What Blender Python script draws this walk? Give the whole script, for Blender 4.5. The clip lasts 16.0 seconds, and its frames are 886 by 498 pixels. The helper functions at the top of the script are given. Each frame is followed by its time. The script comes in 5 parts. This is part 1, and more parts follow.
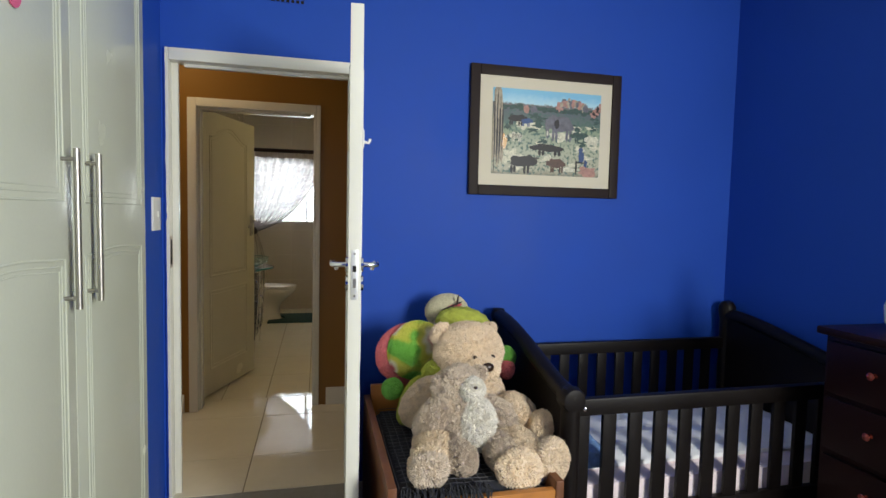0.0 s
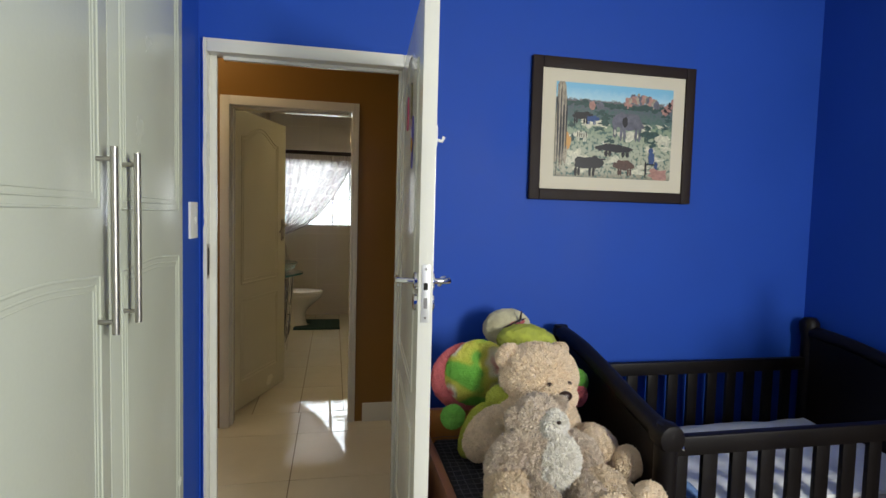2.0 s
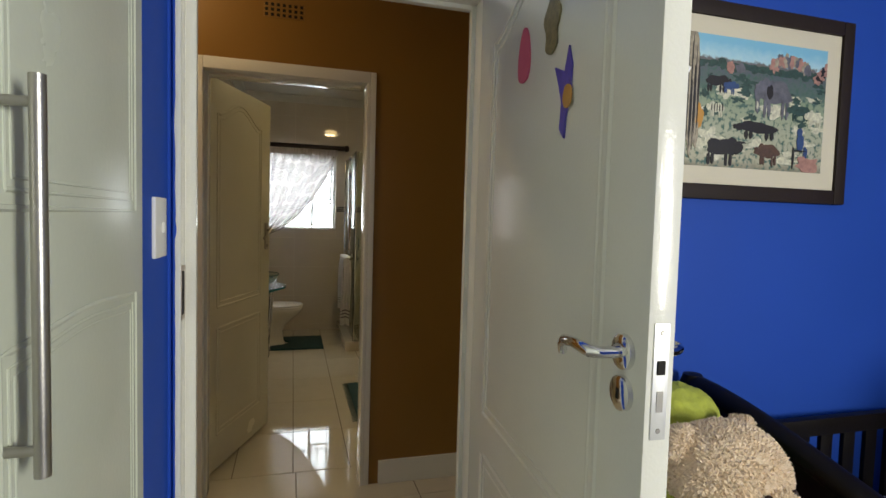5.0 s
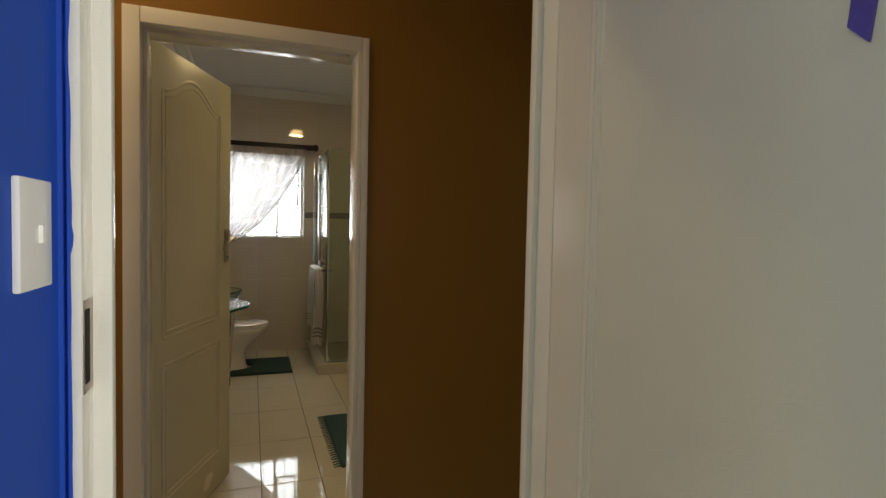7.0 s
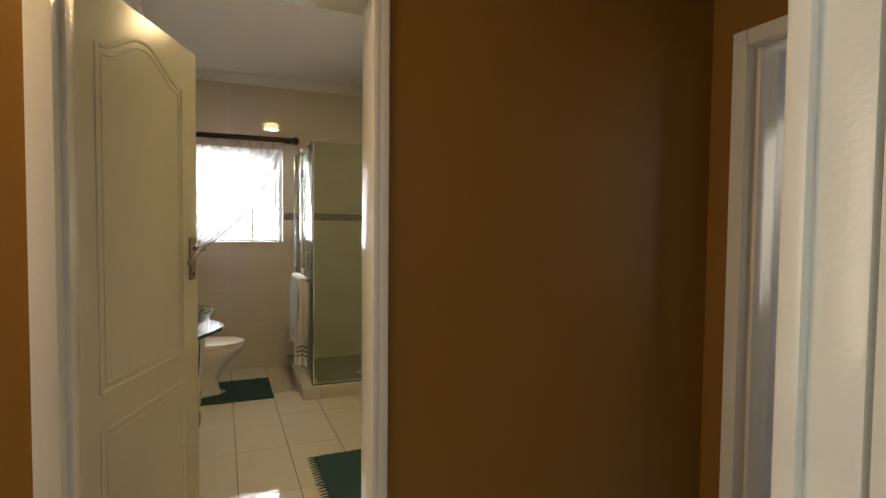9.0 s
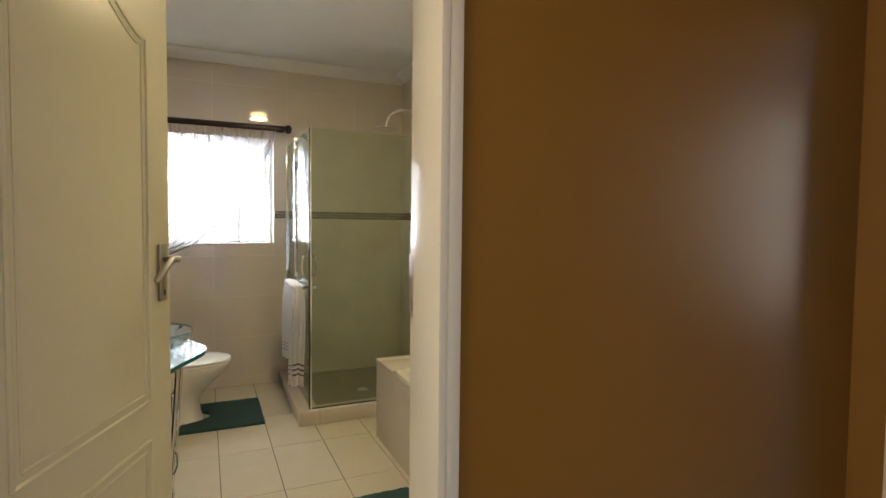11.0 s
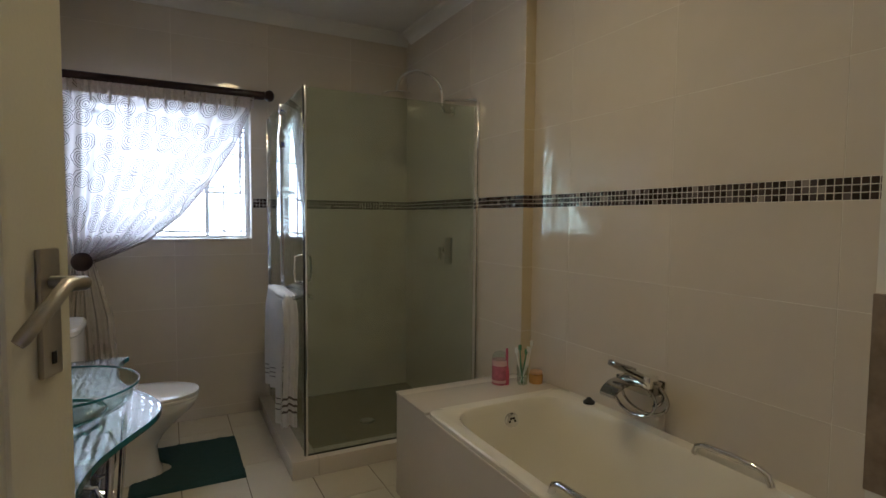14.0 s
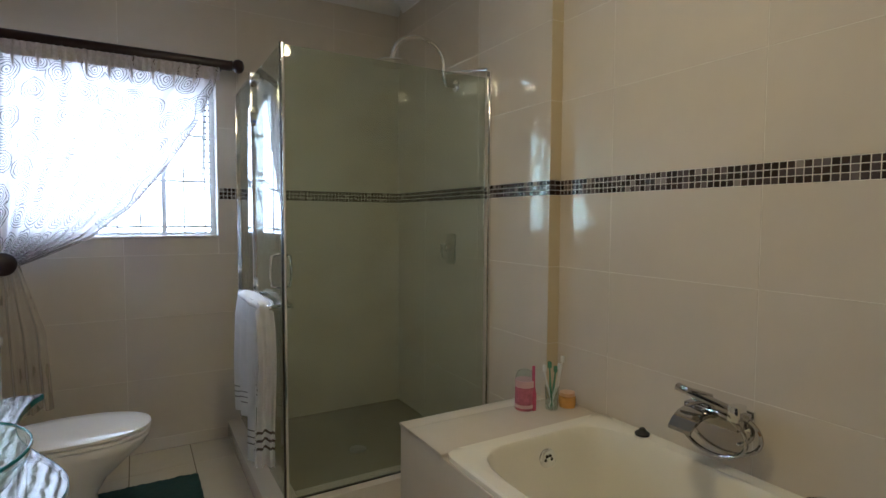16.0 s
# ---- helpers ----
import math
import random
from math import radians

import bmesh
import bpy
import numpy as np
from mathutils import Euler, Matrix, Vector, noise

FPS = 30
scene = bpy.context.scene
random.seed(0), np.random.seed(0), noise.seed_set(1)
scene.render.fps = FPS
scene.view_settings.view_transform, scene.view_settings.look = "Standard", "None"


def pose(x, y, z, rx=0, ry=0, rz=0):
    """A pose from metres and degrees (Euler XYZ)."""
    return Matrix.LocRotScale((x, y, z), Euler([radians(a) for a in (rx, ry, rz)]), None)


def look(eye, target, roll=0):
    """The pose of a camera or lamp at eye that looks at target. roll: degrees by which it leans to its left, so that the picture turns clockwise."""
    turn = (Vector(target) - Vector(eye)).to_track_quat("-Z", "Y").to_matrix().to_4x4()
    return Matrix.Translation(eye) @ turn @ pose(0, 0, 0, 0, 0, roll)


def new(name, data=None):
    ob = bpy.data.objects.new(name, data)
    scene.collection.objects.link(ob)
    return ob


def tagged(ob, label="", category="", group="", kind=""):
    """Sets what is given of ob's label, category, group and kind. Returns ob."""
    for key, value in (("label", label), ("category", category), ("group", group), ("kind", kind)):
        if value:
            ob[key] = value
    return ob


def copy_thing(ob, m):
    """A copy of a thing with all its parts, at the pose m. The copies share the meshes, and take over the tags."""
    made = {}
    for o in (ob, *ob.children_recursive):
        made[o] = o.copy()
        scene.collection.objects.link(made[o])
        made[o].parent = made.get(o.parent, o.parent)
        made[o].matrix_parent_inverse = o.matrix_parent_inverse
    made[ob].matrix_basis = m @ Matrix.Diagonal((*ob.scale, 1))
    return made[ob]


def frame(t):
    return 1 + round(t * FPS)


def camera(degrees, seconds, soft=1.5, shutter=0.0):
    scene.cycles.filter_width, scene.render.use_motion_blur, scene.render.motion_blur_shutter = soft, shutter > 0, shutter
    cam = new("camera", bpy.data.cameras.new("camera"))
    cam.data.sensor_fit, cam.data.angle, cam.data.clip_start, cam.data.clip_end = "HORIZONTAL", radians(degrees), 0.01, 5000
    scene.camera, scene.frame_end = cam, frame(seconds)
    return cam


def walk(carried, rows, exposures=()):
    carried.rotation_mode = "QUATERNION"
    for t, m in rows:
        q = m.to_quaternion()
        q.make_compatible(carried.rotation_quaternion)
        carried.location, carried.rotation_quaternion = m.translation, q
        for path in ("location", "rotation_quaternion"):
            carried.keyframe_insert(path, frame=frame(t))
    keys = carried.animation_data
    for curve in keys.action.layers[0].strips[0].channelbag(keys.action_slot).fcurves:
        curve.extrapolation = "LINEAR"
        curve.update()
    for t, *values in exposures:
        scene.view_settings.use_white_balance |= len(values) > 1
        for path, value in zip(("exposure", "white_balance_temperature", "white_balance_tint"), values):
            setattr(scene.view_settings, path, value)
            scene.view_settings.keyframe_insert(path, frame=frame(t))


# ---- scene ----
import itertools

cam = camera(80.0, 16.0)
PATH = [
    (0, (0.037, -0.446, 1.368), (0.499, 1.496, 1.242), 1.3),
    (0.5, (0.019, -0.42, 1.371), (0.437, 1.532, 1.244), 1.4),
    (1, (-0.038, -0.359, 1.375), (0.367, 1.595, 1.249), 1.4),
    (1.5, (-0.085, -0.291, 1.376), (0.322, 1.663, 1.256), 1.5),
    (2, (-0.102, -0.17, 1.384), (0.304, 1.784, 1.265), 1.5),
    (2.5, (-0.128, -0.038, 1.382), (0.284, 1.915, 1.266), 1.4),
    (3, (-0.173, 0.099, 1.376), (0.25, 2.051, 1.264), 1.5),
    (3.5, (-0.235, 0.247, 1.377), (0.196, 2.197, 1.273), 1.6),
    (4, (-0.276, 0.37, 1.374), (0.166, 2.318, 1.273), 1.5),
    (4.2, (-0.303, 0.431, 1.39), (0.167, 2.371, 1.27), 1.6),
    (6.5, (-0.363, 1.116, 1.372), (0.257, 3.016, 1.289), 1.2),
    (7, (-0.381, 1.257, 1.367), (0.301, 3.136, 1.287), 1.2),
    (7.5, (-0.385, 1.41, 1.345), (0.339, 3.283, 1.273), 0.6),
    (8, (-0.388, 1.572, 1.355), (0.353, 3.429, 1.283), 0.5),
    (10.5, (-0.393, 2.3, 1.415), (0.416, 4.127, 1.319), 0.6),
    (11, (-0.386, 2.455, 1.399), (0.434, 4.277, 1.309), 0.6),
    (11.5, (-0.383, 2.648, 1.432), (0.444, 4.466, 1.324), 0.6),
    (12, (-0.394, 2.817, 1.428), (0.443, 4.63, 1.318), 0.5),
    (12.5, (-0.398, 2.947, 1.419), (0.462, 4.749, 1.304), 0.6),
    (13, (-0.379, 3.072, 1.385), (0.490, 4.871, 1.277), 0.5),
    (13.5, (-0.374, 3.233, 1.394), (0.524, 5.017, 1.279), 0.5),
    (14, (-0.362, 3.372, 1.378), (0.561, 5.143, 1.264), 0.5),
    (14.5, (-0.34, 3.53, 1.365), (0.605, 5.289, 1.255), 0.4),
    (15, (-0.343, 3.663, 1.356), (0.632, 5.406, 1.247), 0.5),
    (15.5, (-0.317, 3.773, 1.347), (0.675, 5.506, 1.231), 0.3),
    (16, (-0.266, 3.894, 1.334), (0.739, 5.619, 1.22), 0.3),
]
EXPOSURES = [(0, 0.35, 6500, 6), (4, 0.2, 6600, 6), (7, 0.4, 6900, 8), (8, 0.6, 7050, 9), (10.5, 1.75, 6250, 8), (12, 1.25, 5950, 9), (13.5, 0.6, 5550, 13), (14.5, 0.5, 5300, 12), (15.5, 1.0, 5150, 11), (16, 1.04, 5100, 11)]
walk(cam, [(t, look(eye, target, roll)) for t, eye, target, roll in PATH], EXPOSURES)

# ---------- world and light ----------
world = bpy.data.worlds.new("sky")
scene.world = world
world.use_nodes = True
sky = world.node_tree.nodes.new("ShaderNodeTexSky")
sky.sky_type, sky.sun_disc = "NISHITA", False
sky.sun_elevation, sky.sun_rotation = radians(50), radians(150)
world.node_tree.links.new(sky.outputs[0], world.node_tree.nodes["Background"].inputs[0])
world.node_tree.nodes["Background"].inputs[1].default_value = 0.1


def window_lamp(name, m, w, h, watts, colour):
    data = bpy.data.lights.new(name, "AREA")
    data.shape, data.size, data.size_y, data.energy, data.color = "RECTANGLE", w, h, watts, colour
    ob = new(name, data)
    ob.matrix_basis = m
    return ob


# daylight of the bedroom window behind the walk
window_lamp("bedroom_daylight", look((2.06, -2.06, 1.70), (-0.60, 0.75, 1.0)), 0.6, 1.25, 84, (1.0, 0.985, 0.93)).data.spread = radians(150)
# added fill lamp before the closed west end, brightens the passage
window_lamp("passage_fill", look((-2.35, 2.85, 1.55), (1.3, 2.85, 1.3)), 0.8, 1.6, 5.8, (1.0, 0.87, 0.70))
window_lamp("far_room_daylight", look((2.70, 2.58, 1.5), (0.6, 3.2, 1.3)), 0.5, 1.1, 3.0, (1.0, 0.9, 0.76))
BACKDROP_GLOW = 6.6


def ceiling_lamp(name, x, y, z, watts, colour):
    data = bpy.data.lights.new(name, "AREA")
    data.shape, data.size, data.energy, data.color = "DISK", 0.2, watts, colour
    ob = new(name, data)
    ob.location = (x, y, z)
    return ob


ceiling_lamp("passage_lamp", -1.0, 2.85, 2.705, 3.2, (1.0, 0.70, 0.38))
ceiling_lamp("bathroom_lamp", 0.24, 5.0, 2.705, 5.6, (1.0, 0.75, 0.38))


# ---------- materials ----------
def material(name, base, rough=0.5, metal=0.0, vary=0.12, scale=6.0, grain=120.0, bump=0.05, spec=0.5, coat=0.0, random_tint=0.0):
    m = bpy.data.materials.new(name)
    m.use_nodes = True
    nt = m.node_tree
    n, l = nt.nodes, nt.links
    b = n["Principled BSDF"]
    b.inputs["Metallic"].default_value = metal
    b.inputs["Specular IOR Level"].default_value = spec
    b.inputs["Coat Weight"].default_value = coat
    tc = n.new("ShaderNodeTexCoord")
    big = n.new("ShaderNodeTexNoise")
    big.inputs["Scale"].default_value, big.inputs["Detail"].default_value = scale, 5
    small = n.new("ShaderNodeTexNoise")
    small.inputs["Scale"].default_value, small.inputs["Detail"].default_value = grain, 3
    for t in (big, small):
        l.new(tc.outputs["Object"], t.inputs["Vector"])
    mix = n.new("ShaderNodeMix")
    mix.data_type = "RGBA"
    mix.inputs["A"].default_value = (*[c * (1 - vary) for c in base], 1)
    mix.inputs["B"].default_value = (*[min(1, c * (1 + vary)) for c in base], 1)
    add = n.new("ShaderNodeMath")
    add.operation = "MULTIPLY_ADD"
    l.new(small.outputs["Fac"], add.inputs[0])
    add.inputs[1].default_value = 0.35
    l.new(big.outputs["Fac"], add.inputs[2])
    sub = n.new("ShaderNodeMath")
    sub.operation = "SUBTRACT"
    l.new(add.outputs[0], sub.inputs[0])
    sub.inputs[1].default_value = 0.17
    last = sub
    if random_tint:
        info = n.new("ShaderNodeObjectInfo")
        tint = n.new("ShaderNodeMath")
        tint.operation = "MULTIPLY_ADD"
        l.new(info.outputs["Random"], tint.inputs[0])
        tint.inputs[1].default_value = random_tint
        l.new(sub.outputs[0], tint.inputs[2])
        last = tint
    l.new(last.outputs[0], mix.inputs["Factor"])
    l.new(mix.outputs["Result"], b.inputs["Base Color"])
    r = n.new("ShaderNodeMath")
    r.operation = "MULTIPLY_ADD"
    l.new(big.outputs["Fac"], r.inputs[0])
    r.inputs[1].default_value, r.inputs[2].default_value = rough * 0.5, rough * 0.75
    l.new(r.outputs[0], b.inputs["Roughness"])
    if bump:
        bp = n.new("ShaderNodeBump")
        bp.inputs["Strength"].default_value, bp.inputs["Distance"].default_value = bump, 0.01
        l.new(small.outputs["Fac"], bp.inputs["Height"])
        l.new(bp.outputs[0], b.inputs["Normal"])
    return m


def shade_mix(name, colour, clear, gloss_rough=0.03, haze=0.0, rings=False, ripple=0.0):
    """Thin glass or sheer cloth: a see-through part, a diffuse part and a gloss."""
    m = bpy.data.materials.new(name)
    m.use_nodes = True
    nt = m.node_tree
    n, l = nt.nodes, nt.links
    n.remove(n["Principled BSDF"])
    out = n["Material Output"]
    tr = n.new("ShaderNodeBsdfTransparent")
    tr.inputs[0].default_value = (*clear, 1)
    if rings:
        df = n.new("ShaderNodeBsdfDiffuse")
        tl = n.new("ShaderNodeBsdfTranslucent")
        cloth = n.new("ShaderNodeMixShader")
        cloth.inputs[0].default_value = 0.45
        l.new(df.outputs[0], cloth.inputs[1]), l.new(tl.outputs[0], cloth.inputs[2])
        tc = n.new("ShaderNodeTexCoord")
        wob = n.new("ShaderNodeTexNoise")
        wob.inputs["Scale"].default_value = 12
        l.new(tc.outputs["UV"], wob.inputs["Vector"])
        off = n.new("ShaderNodeVectorMath")
        off.operation = "MULTIPLY_ADD"
        l.new(wob.outputs["Color"], off.inputs[0])
        off.inputs[1].default_value = (0.045, 0.045, 0.0)
        l.new(tc.outputs["UV"], off.inputs[2])
        vo = n.new("ShaderNodeTexVoronoi")
        vo.voronoi_dimensions = "2D"
        vo.inputs["Scale"].default_value, vo.inputs["Randomness"].default_value = 8.2, 0.5
        l.new(off.outputs[0], vo.inputs["Vector"])
        mul = n.new("ShaderNodeMath")
        mul.operation = "MULTIPLY"
        l.new(vo.outputs["Distance"], mul.inputs[0])
        mul.inputs[1].default_value = 58
        sn = n.new("ShaderNodeMath")
        sn.operation = "SINE"
        l.new(mul.outputs[0], sn.inputs[0])
        rg = n.new("ShaderNodeMapRange")
        rg.inputs["From Min"].default_value, rg.inputs["From Max"].default_value = 0.15, 0.6
        rg.inputs["To Min"].default_value, rg.inputs["To Max"].default_value = 0.0, 1.0
        near = n.new("ShaderNodeMath")
        near.operation = "LESS_THAN"
        l.new(vo.outputs["Distance"], near.inputs[0])
        near.inputs[1].default_value = 0.50
        woven = n.new("ShaderNodeMath")
        woven.operation = "MULTIPLY"
        l.new(sn.outputs[0], woven.inputs[0]), l.new(near.outputs[0], woven.inputs[1])
        l.new(woven.outputs[0], rg.inputs["Value"])
        tint = n.new("ShaderNodeMix")
        tint.data_type = "RGBA"
        l.new(rg.outputs[0], tint.inputs["Factor"])
        tint.inputs["A"].default_value = (*colour, 1)
        tint.inputs["B"].default_value = (0.21, 0.19, 0.185, 1)
        for s in (df, tl):
            l.new(tint.outputs["Result"], s.inputs[0])
        dens = n.new("ShaderNodeMath")
        dens.operation = "MULTIPLY_ADD"
        l.new(rg.outputs[0], dens.inputs[0])
        dens.inputs[1].default_value, dens.inputs[2].default_value = 0.055, 0.935
        mx = n.new("ShaderNodeMixShader")
        l.new(dens.outputs[0], mx.inputs[0])
        l.new(tr.outputs[0], mx.inputs[1]), l.new(cloth.outputs[0], mx.inputs[2])
        l.new(mx.outputs[0], out.inputs[0])
        return m
    gl = n.new("ShaderNodeBsdfGlossy")
    gl.inputs["Roughness"].default_value = gloss_rough
    df = n.new("ShaderNodeBsdfDiffuse")
    df.inputs[0].default_value = (*colour, 1)
    no = n.new("ShaderNodeTexNoise")
    no.inputs["Scale"].default_value, no.inputs["Detail"].default_value = 5, 6
    tc = n.new("ShaderNodeTexCoord")
    l.new(tc.outputs["Object"], no.inputs["Vector"])
    hz = n.new("ShaderNodeMath")
    hz.operation = "MULTIPLY"
    l.new(no.outputs["Fac"], hz.inputs[0])
    hz.inputs[1].default_value = haze * 2
    m1 = n.new("ShaderNodeMixShader")
    l.new(hz.outputs[0], m1.inputs[0])
    l.new(tr.outputs[0], m1.inputs[1]), l.new(df.outputs[0], m1.inputs[2])
    lw = n.new("ShaderNodeLayerWeight")
    pw = n.new("ShaderNodeMath")
    pw.operation = "POWER"
    l.new(lw.outputs["Facing"], pw.inputs[0])
    pw.inputs[1].default_value = 4.0
    fr = n.new("ShaderNodeMath")
    fr.operation = "MULTIPLY_ADD"
    l.new(pw.outputs[0], fr.inputs[0])
    fr.inputs[1].default_value, fr.inputs[2].default_value = 0.8, 0.035
    if ripple:
        wv = n.new("ShaderNodeTexWave")
        wv.wave_type, wv.bands_direction = "BANDS", "X"
        wv.inputs["Scale"].default_value, wv.inputs["Distortion"].default_value, wv.inputs["Detail Scale"].default_value = 13.0, 3.5, 2.0
        l.new(tc.outputs["Object"], wv.inputs["Vector"])
        bp = n.new("ShaderNodeBump")
        bp.inputs["Strength"].default_value, bp.inputs["Distance"].default_value = ripple, 0.01
        l.new(wv.outputs["Fac"], bp.inputs["Height"])
        l.new(bp.outputs[0], gl.inputs["Normal"])
        pw.inputs[1].default_value, fr.inputs[2].default_value = 2.4, 0.12
    m2 = n.new("ShaderNodeMixShader")
    l.new(fr.outputs[0], m2.inputs[0])
    l.new(m1.outputs[0], m2.inputs[1]), l.new(gl.outputs[0], m2.inputs[2])
    l.new(m2.outputs[0], out.inputs[0])
    return m


def mosaic_material(name, per_object):
    m = material(name, (0.05, 0.04, 0.04), 0.12, bump=0.02)
    n, l = m.node_tree.nodes, m.node_tree.links
    src = n.new("ShaderNodeObjectInfo") if per_object else n.new("ShaderNodeNewGeometry")
    ramp = n.new("ShaderNodeValToRGB")
    ramp.color_ramp.interpolation = "CONSTANT"
    e = ramp.color_ramp.elements
    e[0].position, e[0].color = 0.0, (0.022, 0.015, 0.014, 1)
    e[1].position, e[1].color = 0.35, (0.045, 0.03, 0.028, 1)
    for p, c in ((0.6, (0.07, 0.055, 0.06, 1)), (0.8, (0.13, 0.11, 0.11, 1)), (0.92, (0.3, 0.27, 0.25, 1))):
        e.new(p).color = c
    l.new(src.outputs["Random" if per_object else "Random Per Island"], ramp.inputs[0])
    l.new(ramp.outputs[0], n["Principled BSDF"].inputs["Base Color"])
    return m


def glow(name, colour, strength):
    m = bpy.data.materials.new(name)
    m.use_nodes = True
    b = m.node_tree.nodes["Principled BSDF"]
    b.inputs["Base Color"].default_value = (*colour, 1)
    b.inputs["Emission Color"].default_value = (*colour, 1)
    b.inputs["Emission Strength"].default_value = strength
    return m


BLUE = material("blue_wall_paint", (0.0155, 0.073, 0.43), 0.6, vary=0.1, scale=2.5, grain=220, bump=0.06, spec=0.25)
BROWN = material("brown_wall_paint", (0.262, 0.136, 0.029), 0.32, vary=0.1, scale=2, grain=220, bump=0.05)
WHITE = material("white_gloss_paint", (0.74, 0.73, 0.66), 0.13, vary=0.06, scale=4, grain=150, bump=0.06)
CREAM = material("cream_door_paint", (0.72, 0.69, 0.54), 0.25, vary=0.05, scale=3, grain=160, bump=0.04)
LACQUER = material("sage_white_lacquer", (0.57, 0.60, 0.50), 0.25, vary=0.05, scale=3, grain=90, bump=0.03)
CEIL = material("ceiling_white", (0.72, 0.71, 0.68), 0.8, vary=0.05, bump=0.05)
PLASTER = material("plain_plaster", (0.66, 0.64, 0.58), 0.8, vary=0.08, bump=0.08)
GROUT = material("pale_grout", (0.78, 0.75, 0.68), 0.8, vary=0.12, scale=14, bump=0.05)
TILE = material("glazed_cream_wall_tile", (0.64, 0.585, 0.51), 0.015, vary=0.06, scale=3, grain=14, bump=0.0, spec=0.65, random_tint=0.12)
FLOOR_TILE = material("glazed_floor_tile", (0.62, 0.575, 0.46), 0.03, vary=0.08, scale=4, grain=20, bump=0.0015, random_tint=0.15)
FLOOR_GROUT = material("dark_floor_grout", (0.14, 0.11, 0.08), 0.85, vary=0.25, scale=20)
CARPET = material("grey_carpet", (0.25, 0.24, 0.22), 0.95, vary=0.2, scale=30, grain=400, bump=0.5)
CHROME = material("chrome", (0.82, 0.82, 0.82), 0.08, 1.0, vary=0.04, bump=0.01)
# the mixer's chrome, with dark reflections put into its base colour
REFLECTCHROME = material("chrome_dark_reflections", (0.46, 0.45, 0.45), 0.08, 1.0, vary=0.05, bump=0.01)
STEEL = material("brushed_steel", (0.42, 0.40, 0.36), 0.36, 1.0, vary=0.08, scale=8, grain=300, bump=0.03)
WORNSTEEL = material("worn_brown_steel", (0.36, 0.30, 0.25), 0.34, 0.85, vary=0.6, scale=38, grain=200, bump=0.05)
PLATE = material("bright_lock_plate", (0.80, 0.80, 0.78), 0.45, 0.8, vary=0.06, bump=0.02)
DARKWOOD = material("dark_stained_wood", (0.0065, 0.0045, 0.0042), 0.45, vary=0.4, scale=5, grain=60, bump=0.06, spec=0.22)
REDWOOD = material("dark_mahogany_wood", (0.014, 0.0035, 0.0035), 0.35, vary=0.35, scale=5, grain=70, bump=0.05, spec=0.25)
KNOBWOOD = material("polished_red_knob", (0.20, 0.03, 0.02), 0.15, vary=0.2)
BENCHWOOD = material("worn_brown_wood", (0.15, 0.055, 0.02), 0.45, vary=0.45, scale=9, grain=50, bump=0.08)
ORANGEWOOD = material("varnished_pine_wood", (0.42, 0.17, 0.04), 0.3, vary=0.3, scale=6, grain=50, bump=0.06)
PORCELAIN = material("white_porcelain", (0.80, 0.78, 0.73), 0.06, vary=0.03, scale=3, bump=0.004)
ENAMEL = material("cream_bath_enamel", (0.82, 0.79, 0.69), 0.09, vary=0.04, scale=3, bump=0.006)
PLASTIC = material("white_plastic", (0.78, 0.78, 0.75), 0.3, vary=0.04, bump=0.02)
BLACK = material("black_rubber", (0.015, 0.015, 0.015), 0.4, vary=0.2)
MATGREEN = material("teal_bath_mat_pile", (0.024, 0.066, 0.066), 0.95, vary=0.35, scale=40, grain=300, bump=0.35)
TOWEL = material("white_terry_towel", (0.90, 0.89, 0.88), 0.95, vary=0.06, scale=20, grain=500, bump=0.08)
TOWELSTRIPE = material("grey_towel_stripe", (0.16, 0.14, 0.14), 0.95, vary=0.15, grain=400, bump=0.05)
SHEET = material("pale_cot_sheet", (0.84, 0.85, 0.86), 0.9, vary=0.1, scale=12, grain=200, bump=0.3)
QUILT = material("blue_patterned_quilt", (0.16, 0.28, 0.52), 0.9, vary=0.6, scale=30, grain=120, bump=0.4)
PINKCLOTH = material("pale_pink_cloth", (0.84, 0.72, 0.74), 0.9, vary=0.12, scale=12, bump=0.3)
FUR_BEIGE = material("beige_plush_fur", (0.74, 0.60, 0.44), 0.95, vary=0.3, scale=45, grain=420, bump=0.5, spec=0.1)
FUR_TAN = material("light_tan_plush", (0.80, 0.645, 0.47), 0.95, vary=0.18, scale=45, grain=420, bump=0.4, spec=0.1)
FUR_GREY = material("greyish_plush_fur", (0.67, 0.56, 0.45), 0.95, vary=0.28, scale=70, grain=420, bump=0.6, spec=0.1)
FUR_WHITE = material("white_plush_fur", (0.84, 0.80, 0.72), 0.95, vary=0.12, scale=70, grain=420, bump=0.5, spec=0.1)
FUR_LIME = material("lime_plush", (0.42, 0.46, 0.07), 0.95, vary=0.3, scale=40, grain=320, bump=0.3)
FUR_GREEN = material("green_plush", (0.16, 0.42, 0.07), 0.95, vary=0.3, scale=40, grain=320, bump=0.3)
FUR_YELLOW = material("yellow_plush", (0.66, 0.56, 0.12), 0.95, vary=0.25, scale=40, grain=320, bump=0.3)
FUR_PINK = material("pink_plush", (0.62, 0.16, 0.17), 0.95, vary=0.25, scale=40, grain=320, bump=0.3)
FUR_CREAM = material("cream_plush", (0.62, 0.58, 0.40), 0.95, vary=0.2, scale=40, grain=320, bump=0.3)
NOSE = material("dark_brown_nose", (0.03, 0.014, 0.008), 0.35, vary=0.2)
CLOTH = material("black_woven_blanket", (0.02, 0.021, 0.028), 0.95, vary=0.5, scale=60, grain=260, bump=0.3)
CLOTHLINE = material("pale_woven_thread", (0.11, 0.11, 0.125), 0.95, vary=0.6, scale=25)
